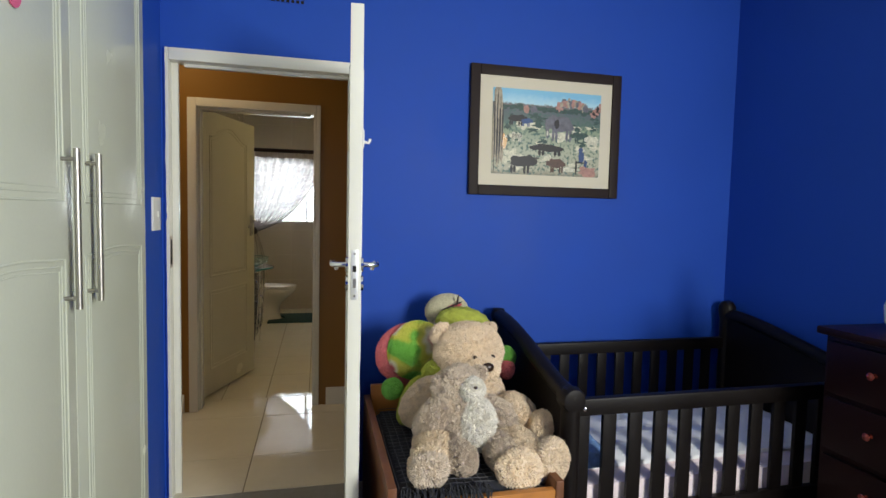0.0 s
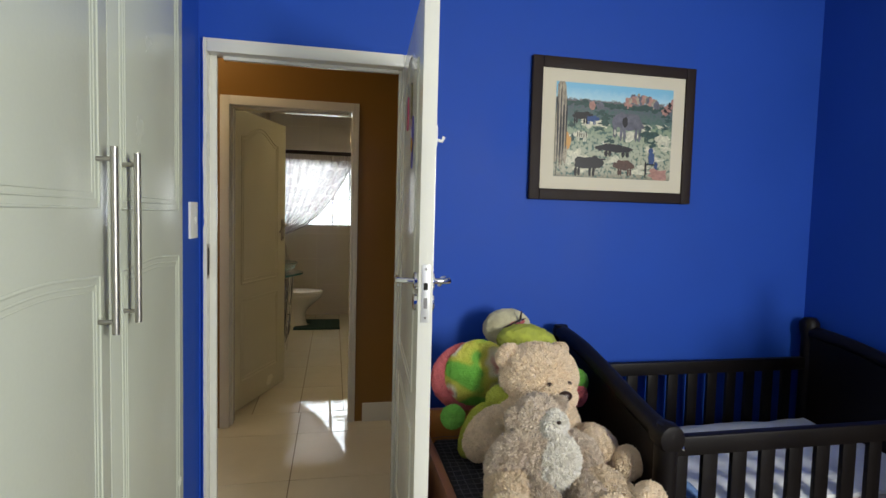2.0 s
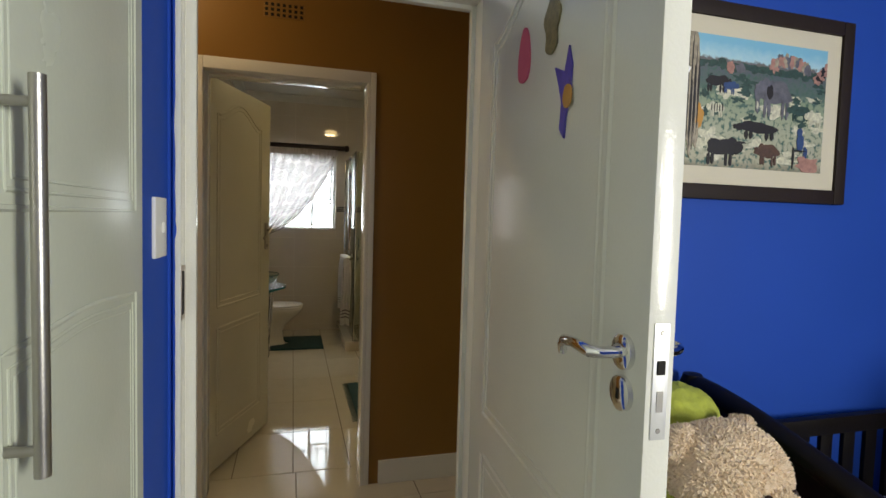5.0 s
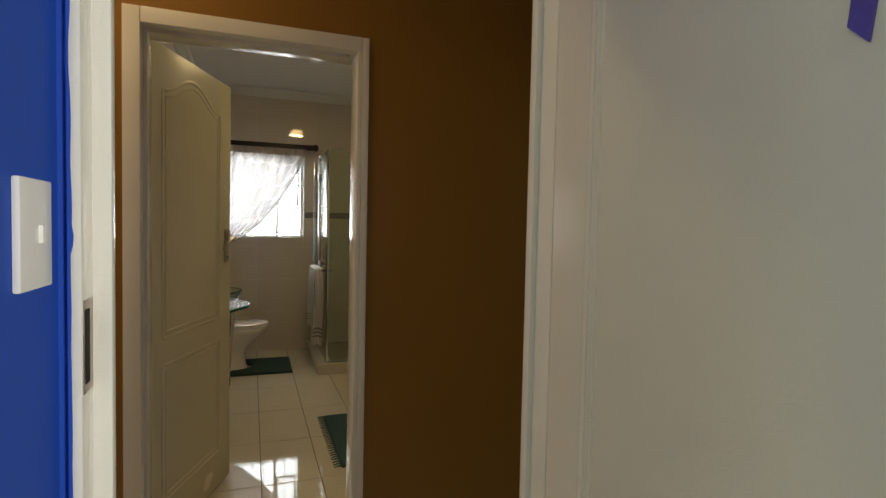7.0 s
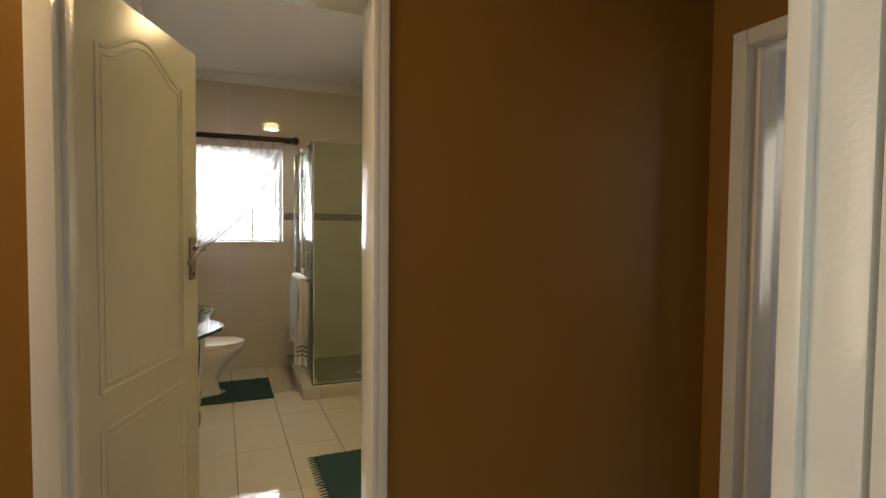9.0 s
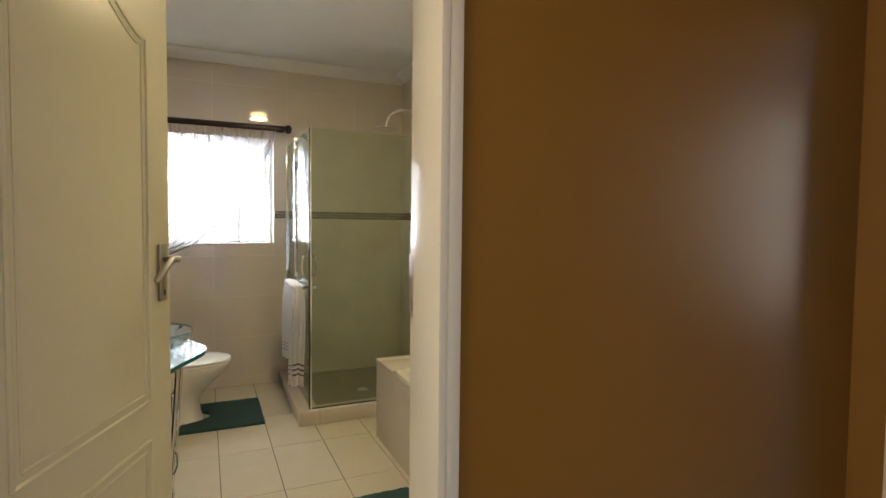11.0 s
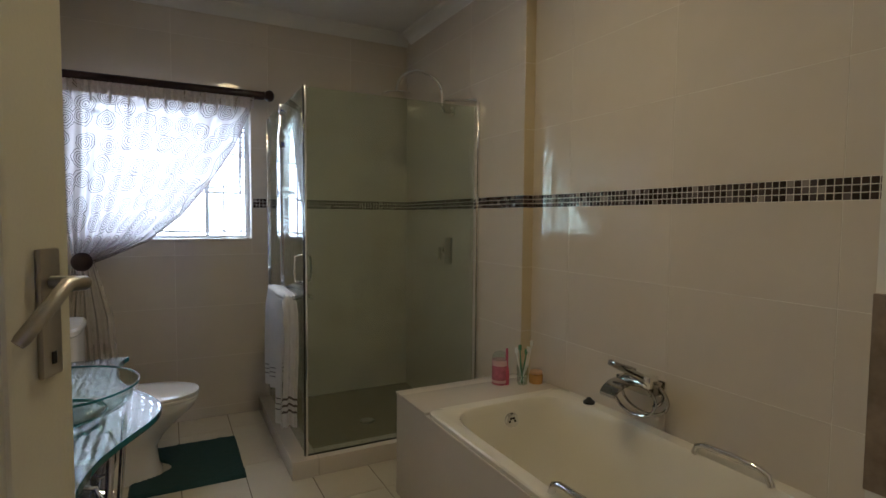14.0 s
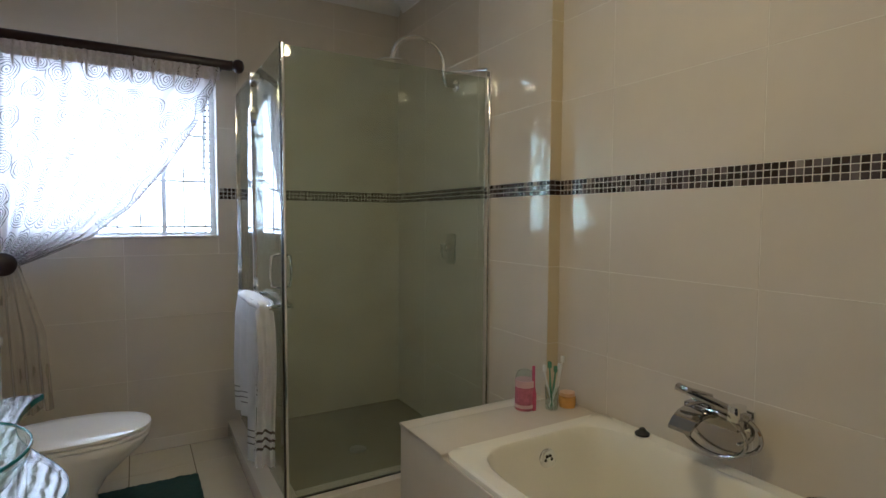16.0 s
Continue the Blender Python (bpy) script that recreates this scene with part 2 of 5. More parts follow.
GLASS = shade_mix("shower_glass", (0.36, 0.41, 0.35), (0.86, 0.90, 0.85), 0.02, 0.07)
CLEAR = shade_mix("clear_green_glass", (0.5, 0.62, 0.6), (0.92, 0.97, 0.96), 0.01, 0.03)
COUNTER = shade_mix("rippled_counter_glass", (0.45, 0.55, 0.56), (0.86, 0.94, 0.93), 0.03, 0.05, ripple=0.2)
PANE = shade_mix("window_glass", (0.8, 0.8, 0.8), (0.95, 0.95, 0.95), 0.01, 0.0)
GLASSEDGE = material("green_glass_edge", (0.02, 0.13, 0.13), 0.08, vary=0.2, bump=0.0)
SHEER = shade_mix("sheer_curtain", (0.62, 0.57, 0.55), (1, 1, 1), rings=True)
SHEERTAIL = shade_mix("sheer_beige_cloth", (0.60, 0.53, 0.44), (1, 1, 1), 0.6, 0.3)
HEMCLOTH = material("curtain_hem", (0.62, 0.58, 0.60), 0.9, vary=0.3, scale=60, grain=200, bump=0.3)
RODWOOD = material("dark_curtain_rod_wood", (0.022, 0.008, 0.012), 0.3, vary=0.3, scale=8)
FRAMEWOOD = material("espresso_picture_frame", (0.020, 0.012, 0.010), 0.6, vary=0.3, scale=9, grain=90, spec=0.25)
MATBOARD = material("cream_mat_board", (0.70, 0.64, 0.50), 0.8, vary=0.05)
WINSTEEL = material("white_window_steel", (0.68, 0.68, 0.68), 0.4, vary=0.06)
VANITY = material("dark_blue_vanity_panel", (0.022, 0.024, 0.05), 0.2, vary=0.25, scale=6)
PINKPLASTIC = material("pink_plastic", (0.62, 0.12, 0.22), 0.25, vary=0.1)
PALEPINK = material("pale_pink_lotion", (0.74, 0.48, 0.52), 0.25, vary=0.08)
GREENPLASTIC = material("green_plastic", (0.12, 0.30, 0.18), 0.25, vary=0.1)
CLEARPINK = material("translucent_pink_plastic", (0.52, 0.16, 0.24), 0.15, vary=0.4, scale=60)
AMBER = material("amber_cream_jar", (0.60, 0.32, 0.09), 0.2, vary=0.15)
MARBLE = material("grey_marble", (0.55, 0.56, 0.58), 0.15, vary=0.25, scale=3, grain=15)
HOLE = material("dark_vent_hole", (0.01, 0.008, 0.006), 0.9)


def tie_dye(name):
    """Soft patches of pink, white, yellow and green plush."""
    m = material(name, (0.5, 0.5, 0.2), 0.95, grain=420, bump=0.3, spec=0.1)
    n, l = m.node_tree.nodes, m.node_tree.links
    tc = n.new("ShaderNodeTexCoord")
    no = n.new("ShaderNodeTexNoise")
    no.inputs["Scale"].default_value, no.inputs["Detail"].default_value = 7.5, 1.5
    l.new(tc.outputs["Object"], no.inputs["Vector"])
    ramp = n.new("ShaderNodeValToRGB")
    e = ramp.color_ramp.elements
    e[0].position, e[0].color = 0.34, (0.62, 0.16, 0.17, 1)
    e[1].position, e[1].color = 0.66, (0.16, 0.42, 0.07, 1)
    for p, c in ((0.41, (0.72, 0.68, 0.52, 1)), (0.48, (0.62, 0.58, 0.12, 1)), (0.55, (0.50, 0.54, 0.09, 1)), (0.60, (0.2, 0.46, 0.08, 1))):
        e.new(p).color = c
    l.new(no.outputs["Fac"], ramp.inputs[0])
    l.new(ramp.outputs[0], n["Principled BSDF"].inputs["Base Color"])
    return m


FUR_SHELL = tie_dye("tie_dyed_plush")
MOSAIC = mosaic_material("glass_mosaic", True)
MOSAIC_FAR = mosaic_material("glass_mosaic_joined", False)
OUTSIDE = glow("bright_overcast_distance", (0.86, 0.93, 1.0), BACKDROP_GLOW)
LAMPGLOW = glow("warm_lamp_glass", (1.0, 0.72, 0.32), 9.0)


# ---------- mesh helpers ----------
def mesh_of(bm, mats, smooth=False):
    me = bpy.data.meshes.new("mesh")
    bmesh.ops.recalc_face_normals(bm, faces=bm.faces)
    bm.to_mesh(me)
    bm.free()
    for m in mats if isinstance(mats, (list, tuple)) else [mats]:
        me.materials.append(m)
    if smooth:
        me.polygons.foreach_set("use_smooth", [True] * len(me.polygons))
        me.set_sharp_from_angle(angle=radians(38))
    return me


def part(name, bm, mats, parent=None, label="", smooth=True):
    ob = new(name, mesh_of(bm, mats, smooth))
    if parent:
        ob.parent = parent
    if label:
        ob["label"] = label
    return ob


def thing(name, label, category, m=None, group="", kind=""):
    ob = tagged(new(name), label, category, group, kind)
    if m is not None:
        ob.matrix_basis = m
    return ob


def structure(name, bm, mats, label, category="", smooth=False):
    return tagged(part(name, bm, mats, smooth=smooth), label, category or name.split("_")[0], kind="structure")


def box(bm, x0, x1, y0, y1, z0, z1, bevel=0.0, seg=2, mat=0):
    v = [bm.verts.new((x, y, z)) for x in (x0, x1) for y in (y0, y1) for z in (z0, z1)]
    idx = ((0, 1, 3, 2), (4, 6, 7, 5), (0, 4, 5, 1), (2, 3, 7, 6), (0, 2, 6, 4), (1, 5, 7, 3))
    fs = [bm.faces.new([v[i] for i in f]) for f in idx]
    for f in fs:
        f.material_index = mat
    if bevel:
        es = list({e for f in fs for e in f.edges})
        r = bmesh.ops.bevel(bm, geom=es, offset=bevel, segments=seg, affect="EDGES", profile=0.6)
        for f in r["faces"]:
            f.material_index = mat
    return bm


def boxed(*a, **k):
    return box(bmesh.new(), *a, **k)


def loft(bm, rings, caps=True, closed=True, mat=0):
    vs = [[bm.verts.new(p) for p in r] for r in rings]
    n = len(vs[0])
    for a, b in zip(vs, vs[1:]):
        for i in range(n if closed else n - 1):
            bm.faces.new((a[i], a[(i + 1) % n], b[(i + 1) % n], b[i])).material_index = mat
    if caps:
        bm.faces.new(vs[0][::-1]).material_index = mat
        bm.faces.new(vs[-1]).material_index = mat
    return bm


def tube(bm, pts, r, seg=10, mat=0):
    pts = [Vector(p) for p in pts]
    radii = r if isinstance(r, (list, tuple)) else [r] * len(pts)
    rings, side = [], None
    for i, p in enumerate(pts):
        d = (pts[min(i + 1, len(pts) - 1)] - pts[max(i - 1, 0)]).normalized()
        if side is None:
            side = d.orthogonal().normalized()
        side = (side - d * side.dot(d)).normalized()
        up = d.cross(side)
        rings.append([p + radii[i] * (math.cos(a) * side + math.sin(a) * up) for a in (2 * math.pi * k / seg for k in range(seg))])
    return loft(bm, rings, mat=mat)


def tubed(pts, r, seg=10):
    return tube(bmesh.new(), pts, r, seg)


def ring(z, cx, cy, rx, ry, n=32, power=2.0):
    out = []
    for k in range(n):
        a = 2 * math.pi * k / n
        c, s = math.cos(a), math.sin(a)
        out.append(Vector((cx + rx * math.copysign(abs(c) ** (2 / power), c), cy + ry * math.copysign(abs(s) ** (2 / power), s), z)))
    return out


def turned(bm, base, axis, profile, seg=16, mat=0):
    """A turned body: profile rows of distance along the axis and radius."""
    base, axis = Vector(base), Vector(axis).normalized()
    u = axis.orthogonal().normalized()
    v = axis.cross(u)
    rings = [[base + axis * d + max(r, 0.0004) * (math.cos(a) * u + math.sin(a) * v) for a in (2 * math.pi * k / seg for k in range(seg))] for d, r in profile]
    return loft(bm, rings, mat=mat)


def lump(bm, c, r, rot=(0, 0, 0), mat=0, fuzz=0.0, level=4, pile=0.0):
    """A soft ellipsoid with a tufted surface."""
    res = bmesh.ops.create_icosphere(bm, subdivisions=level, radius=1.0)
    turn = Euler([radians(a) for a in rot]).to_matrix()
    c, r = Vector(c), Vector(r)
    for v in res["verts"]:
        p = v.co.copy()
        q = turn @ Vector((p.x * r.x, p.y * r.y, p.z * r.z))
        if fuzz:
            w = (c + q)
            q += (turn @ p).normalized() * fuzz * (0.9 * noise.noise(w * 28) + 0.9 * noise.noise(w * 75))
        v.co = c + q
    faces = list({f for v in res["verts"] for f in v.link_faces})
    for f in faces:
        f.material_index = mat
    if pile:
        # short tufts of pile, leaning at random
        for v in bmesh.ops.poke(bm, faces=faces, offset=pile)["verts"]:
            v.co += Vector([random.uniform(-0.6, 0.6) * pile for _ in range(3)])
    return bm


def frame_bars(bm, x0, x1, y0, y1, z0, z1, w, sill=False, bevel=0.003):
    """An upright frame in the xz plane from butted bars of width w."""
    box(bm, x0, x0 + w, y0, y1, z0, z1, bevel)
    box(bm, x1 - w, x1, y0, y1, z0, z1, bevel)
    box(bm, x0 + w, x1 - w, y0, y1, z1 - w, z1, bevel)
    if sill:
        box(bm, x0 + w, x1 - w, y0, y1, z0, z0 + w, bevel)
    return bm


# ---------- the large structure ----------
TOP = 2.80
# bedroom
structure("floor_bedroom", boxed(-1.30, 2.39, -2.2, 2.20, -0.1, -0.002), CARPET, "grey carpet floor of the bedroom", "floor")
bm = bmesh.new()
box(bm, -0.80, -0.6225, 2.20, 2.27, 0, 2.075)
box(bm, 0.225, 2.39, 2.20, 2.27, 0, 2.075)
box(bm, -0.80, 2.39, 2.20, 2.27, 2.075, TOP)
wall = structure("wall_north", bm, [BLUE, BROWN], "royal blue painted bedroom wall with a doorway", "wall")
for p in wall.data.polygons:
    if p.normal.y > 0.5:
        p.material_index = 1
structure("wall_stub", boxed(-1.30, -0.655, 1.93, 2.20, 0, TOP), BLUE, "narrow royal blue wall return beside the wardrobe", "wall")
structure("wall_east", boxed(2.39, 2.54, -2.35, 2.35, 0, TOP), BLUE, "royal blue painted bedroom side wall", "wall")
structure("wall_west", boxed(-1.45, -1.30, -2.2, 2.20, 0, TOP), BLUE, "royal blue painted wall behind the wardrobe", "wall")
bm = bmesh.new()
box(bm, -1.45, 1.34, -2.35, -2.2, 0, TOP)
box(bm, 1.34, 2.39, -2.35, -2.2, 0, 1.05)
box(bm, 1.34, 2.39, -2.35, -2.2, 2.38, TOP)
structure("wall_south", bm, BLUE, "royal blue painted bedroom wall with the window", "wall")
structure("ceiling_bedroom", boxed(-1.45, 2.54, -2.35, 2.35, TOP, TOP + 0.1), CEIL, "white bedroom ceiling", "ceiling")
bw = thing("window_2", "white steel bedroom window", "window", kind="structure")
part("window_frame", frame_bars(bmesh.new(), 1.34, 2.39, -2.32, -2.28, 1.05, 2.38, 0.04, True), WINSTEEL, bw)
part("pane", boxed(1.38, 2.35, -2.303, -2.297, 1.09, 2.34), PANE, bw).visible_shadow = False

# passage
structure("floor_passage", boxed(-2.4, 1.47, 2.20, 3.562, -0.1, -0.004), FLOOR_GROUT, "tiled passage floor", "floor")
bm = bmesh.new()
box(bm, -2.4, -0.76, 3.35, 3.42, 0, 2.065)
box(bm, 0.037, 1.47, 3.35, 3.42, 0, 2.065)
box(bm, -2.4, 1.47, 3.35, 3.42, 2.065, TOP)
structure("wall_passage_north", bm, BROWN, "caramel brown painted passage wall with a doorway", "wall")
bm = bmesh.new()
box(bm, 1.32, 1.47, 2.27, 2.42, 0, 2.065)
box(bm, 1.32, 1.47, 3.225, 3.35, 0, 2.065)
box(bm, 1.32, 1.47, 2.27, 3.35, 2.065, TOP)
structure("wall_passage_east", bm, BROWN, "caramel brown painted passage end wall with a doorway", "wall")
structure("wall_passage_south", boxed(-2.4, -0.80, 2.20, 2.27, 0, TOP), BROWN, "caramel brown painted passage wall", "wall")
structure("wall_passage_west", boxed(-2.55, -2.4, 2.20, 3.42, 0, TOP), BROWN, "caramel brown passage end wall", "wall")
structure("ceiling_passage", boxed(-2.55, 2.9, 2.36, 3.42, TOP, TOP + 0.1), CEIL, "white passage ceiling", "ceiling")
structure("wall_far_room", boxed(2.75, 2.9, 2.27, 3.6, 0, TOP), MARBLE, "grey veined marble tiled wall of another room", "wall")
structure("wall_far_room_side", boxed(1.47, 2.75, 3.42, 3.57, 0, TOP), MARBLE, "grey veined marble tiled side wall", "wall")
structure("floor_far_room", boxed(1.47, 2.75, 2.27, 3.42, -0.1, -0.003), MARBLE, "grey tiled floor of another room", "floor")
bm = boxed(0.10, 1.32, 3.335, 3.35, 0, 0.125, 0.004)
box(bm, -2.4, -0.83, 3.335, 3.35, 0, 0.125, 0.004)
box(bm, 1.305, 1.32, 3.28, 3.335, 0, 0.125, 0.004)
structure("baseboard", bm, WHITE, "cream painted passage baseboard", "baseboard")


def door_frame(name, x0, x1, y0, y1, top, label, lip=0.055, right=0.055, rebate=None):
    """A pressed steel frame round an opening: faces, rebated reveal and stop."""
    t = thing(name, label, "door frame", kind="structure")
    for n_, a in (("jamb", (x0, x0 + lip)), ("jamb", (x1 - right, x1))):
        left = a[0] == x0
        b = boxed(a[0], a[1], y0 - 0.012, y1 + 0.012, 0, top, 0.005)
        s = (a[1] - 0.002, max(a[1] + 0.014, x0 + 0.044)) if left else (a[0] - 0.014, a[0] + 0.002)
        if rebate and not left:
            box(b, a[0] - 0.017, a[0] + 0.001, y0 - 0.0125, rebate, 0, top - 0.055, 0.003)
        else:
            box(b, s[0], s[1], y0 + 0.045, max(y1 - 0.045, y0 + 0.07), 0, top - 0.055, 0.003)
        part("jamb", b, WHITE, t)
    b = boxed(x0 + lip, x1 - right, y0 - 0.012, y1 + 0.012, top - 0.055, top, 0.005)
    box(b, x0 + 0.069, x1 - 0.069, y0 + 0.045, max(y1 - 0.045, y0 + 0.07), top - 0.069, top - 0.053, 0.003)
    part("head", b, WHITE, t)
    return t


f1 = door_frame("door_frame_1", -0.638, 0.246, 2.20, 2.27, 2.095, "white painted steel door frame with wavy blue paint edge", 0.017)
f2 = door_frame("door_frame_2", -0.800, 0.051, 3.35, 3.524, 2.105, "cream white painted steel door frame of the bathroom", right=0.029, rebate=3.474)
# the frame of the door at the passage's end, turned along y
f3 = door_frame("door_frame_3", -3.255, -2.40, 1.32, 1.47, 2.09, "white painted steel door frame at the passage end")
f3.matrix_basis = Matrix.Rotation(radians(90), 4, "Z") @ Matrix.Diagonal((-1, -1, 1, 1))


def strike(parent, x, y0, y1, z0, z1):
    b = boxed(x - 0.002, x + 0.002, y0, y1, z0, z1, 0.001)
    part("strike_plate", b, WORNSTEEL, parent, "worn steel strike plate")
    part("keep_hole", boxed(x - 0.003, x + 0.003, y0 + 0.004, y0 + 0.026, z0 + 0.015, z1 - 0.015), HOLE, parent)


edge = bmesh.new()
loft(edge, [[Vector((-0.6395, 2.1872, z)), Vector((-0.6395, 2.1868, z)), Vector((x, 2.1868, z)), Vector((x, 2.1872, z))] for z in np.linspace(0.02, 2.09, 140) for x in (-0.6345 + 0.003 * noise.noise(Vector((0, 0, z * 9))) + (0.003 if abs(z - 1.335) < 0.012 else 0.0),)])
part("paint_edge", edge, BLUE, f1, "uneven blue paint line along the frame", smooth=False)
strike(f1, -0.6215, 2.192, 2.240, 1.10, 1.245)
strike(f2, 0.0215, 3.478, 3.535, 1.212, 1.335)
for z in (1.221, 1.326):
    part("screw", turned(bmesh.new(), (0.0195, 3.492, z), (-1, 0, 0), [(0, 0.0), (0, 0.0055), (0.001, 0.0045), (0.001, 0.0)], 10), WORNSTEEL, f2)
part("strike_lip", boxed(0.0175, 0.0225, 3.490, 3.518, 1.199, 1.2115, 0.002), WORNSTEEL, f2, "bent scuffed lip of the strike plate")

# bathroom
TT = 0.0014
XL, XR, XS, YB, JOG = -0.955, 1.40, 1.335, 7.27, 5.70
structure("floor_bathroom", boxed(-1.1, 1.5, 3.562, 7.4, -0.1, -0.004), FLOOR_GROUT, "tiled bathroom floor", "floor")
bm = bmesh.new()
box(bm, -1.1, -0.76, 3.42, 3.522, 0, 2.065)
box(bm, 0.037, 1.5, 3.42, 3.522, 0, 2.065)
box(bm, -1.1, 1.5, 3.42, 3.522, 2.065, TOP)
bath_south = structure("wall_bathroom_south", bm, GROUT, "cream tiled bathroom wall with a doorway", "wall")
WX0, WX1, WZ0, WZ1 = -0.86, 0.158, 1.22, 2.12
bm = bmesh.new()
box(bm, -1.1, WX0, YB + TT, YB + 0.2, 0, TOP)
box(bm, WX1, 1.6, YB + TT, YB + 0.2, 0, TOP)
box(bm, WX0, WX1, YB + TT, YB + 0.2, 0, WZ0)
box(bm, WX0, WX1, YB + TT, YB + 0.2, WZ1, TOP)
bath_north = structure("wall_bathroom_north", bm, GROUT, "cream tiled bathroom wall with a window", "wall")
bath_west = structure("wall_bathroom_west", boxed(-1.1, XL - TT, 3.492, YB + TT, 0, TOP), GROUT, "cream tiled bathroom side wall", "wall")
bath_east = structure("wall_bathroom_east", boxed(XR + TT, 1.6, 3.492, JOG + TT, 0, TOP), GROUT, "cream tiled wall above the bath", "wall")
bath_shower = structure("wall_bathroom_shower", boxed(XS + TT, 1.6, JOG + TT, YB + TT, 0, TOP), GROUT, "cream tiled wall projecting at the shower", "wall")
structure("ceiling_bathroom", boxed(-1.1, 1.6, 3.42, YB + 0.2, TOP, TOP + 0.1), CEIL, "white bathroom ceiling", "ceiling")


def cornice(name, p0, p1, inward):
    """A coved moulding along a wall's top."""
    p0, p1, w = Vector(p0), Vector(p1), Vector(inward)
    prof = [(0, 0), (0.006, 0), (0.008, -0.012 + 0.012), (0.016, 0.008), (0.03, 0.03), (0.052, 0.048), (0.072, 0.056), (0.076, 0.064), (0.084, 0.068), (0.084, 0.08), (0, 0.08)]
    b = bmesh.new()
    loft(b, [[p + w * a + Vector((0, 0, TOP - 0.08 + z)) for a, z in prof] for p in (p0, p1)])
    return structure(name, b, CEIL, "white plaster cornice under the ceiling", "cornice", smooth=True)


cornice("trim_north", (XL, YB, 0), (XS, YB, 0), (0, -1, 0))
cornice("trim_shower", (XS, JOG, 0), (XS, YB - 0.084, 0), (-1, 0, 0))
cornice("trim_east", (XR, 3.5, 0), (XR, JOG, 0), (-1, 0, 0))
cornice("trim_west", (XL, 3.5, 0), (XL, YB - 0.084, 0), (1, 0, 0))

# window of the bathroom: steel frame, panes, an open top sash and burglar bars
w1 = thing("window_1", "white steel bathroom window with burglar bars and an open sash", "window", kind="structure")
part("window_frame", frame_bars(bmesh.new(), WX0, WX1, YB + 0.10, YB + 0.14, WZ0, WZ1, 0.03, True), WINSTEEL, w1)
part("mullion", boxed(-0.13, -0.105, YB + 0.10, YB + 0.14, WZ0 + 0.03, WZ1 - 0.03, 0.003), WINSTEEL, w1)
part("pane", boxed(WX0 + 0.03, -0.13, YB + 0.117, YB + 0.121, WZ0 + 0.03, WZ1 - 0.03), PANE, w1).visible_shadow = False
part("pane", boxed(-0.105, WX1 - 0.03, YB + 0.117, YB + 0.121, WZ0 + 0.03, 1.55), PANE, w1).visible_shadow = False
part("window_sill", boxed(WX0, WX1, YB - 0.012, YB + 0.10, WZ0 - 0.002, WZ0 + 0.012, 0.003), TILE, w1)
sash = part("sash", frame_bars(bmesh.new(), -0.105, WX1 - 0.03, -0.012, 0.012, -0.55, 0.0, 0.025, True), WINSTEEL, w1, "open outward tilted sash")
sash.matrix_basis = pose(0, YB + 0.125, WZ1 - 0.03, 24)
sp = part("pane", boxed(-0.08, WX1 - 0.055, -0.002, 0.002, -0.525, -0.025), PANE, sash)
sp.visible_shadow = False
for z in (1.28, 1.545, 1.81, 2.03):
    part("burglar_bar", boxed(WX0, WX1, YB + 0.060, YB + 0.068, z - 0.007, z + 0.007), WINSTEEL, w1)
for k in range(9):
    x = WX0 + 0.06 + k * 0.112
    part("burglar_bar", boxed(x - 0.005, x + 0.005, YB + 0.069, YB + 0.075, WZ0 + 0.012, WZ1), WINSTEEL, w1)
part("window_stay", tubed([(0.02, YB + 0.09, 1.50), (0.035, YB + 0.085, 1.42), (0.05, YB + 0.085, 1.36)], 0.005), STEEL, w1)
for k in range(16):
    z = 1.56 + k * 0.034
    part("mesh_bar", boxed(0.085, 0.128, YB + 0.076, YB + 0.082, z - 0.004, z + 0.004), DARKWOOD, w1)

bd = tagged(part("backdrop", boxed(-2.6, 2.2, 9.3, 9.32, -0.4, 4.4), OUTSIDE, smooth=False), "bright hazy daylight outside the bathroom window", "backdrop", kind="structure")
gp = bmesh.new()
box(gp, -40, 40, -40, 40, -0.5, -0.35)
structure("ground", gp, PLASTER, "plain pale ground outside the house", "ground")


# ---------- doors ----------
def arch_outline(x0, x1, z0, z1, rise, n=20):
    pts = [(x0, z0), (x1, z0)]
    for k in range(n + 1):
        u = k / n
        s = 0.5 - 0.5 * math.cos(2 * math.pi * u)
        pts.append((x1 + (x0 - x1) * u, z1 - rise + rise * s))
    return pts


def moulding(parent, outline, y, mat, r=0.009):
    b = bmesh.new()
    for off, rr in ((0.0, r), (0.026, r * 0.6)):
        cx = sum(p[0] for p in outline) / len(outline)
        cz = (min(p[1] for p in outline) + max(p[1] for p in outline)) / 2
        hx = max(abs(p[0] - cx) for p in outline)
        hz = max(abs(p[1] - cz) for p in outline)
        loop = [(cx + (p[0] - cx) * (1 - off / hx), y, cz + (p[1] - cz) * (1 - off / hz)) for p in outline]
        tube(b, loop + [loop[0]], rr, 6)
    for v in b.verts:
        v.co.y = y + (v.co.y - y) * 0.55
    part("moulding", b, mat, parent)


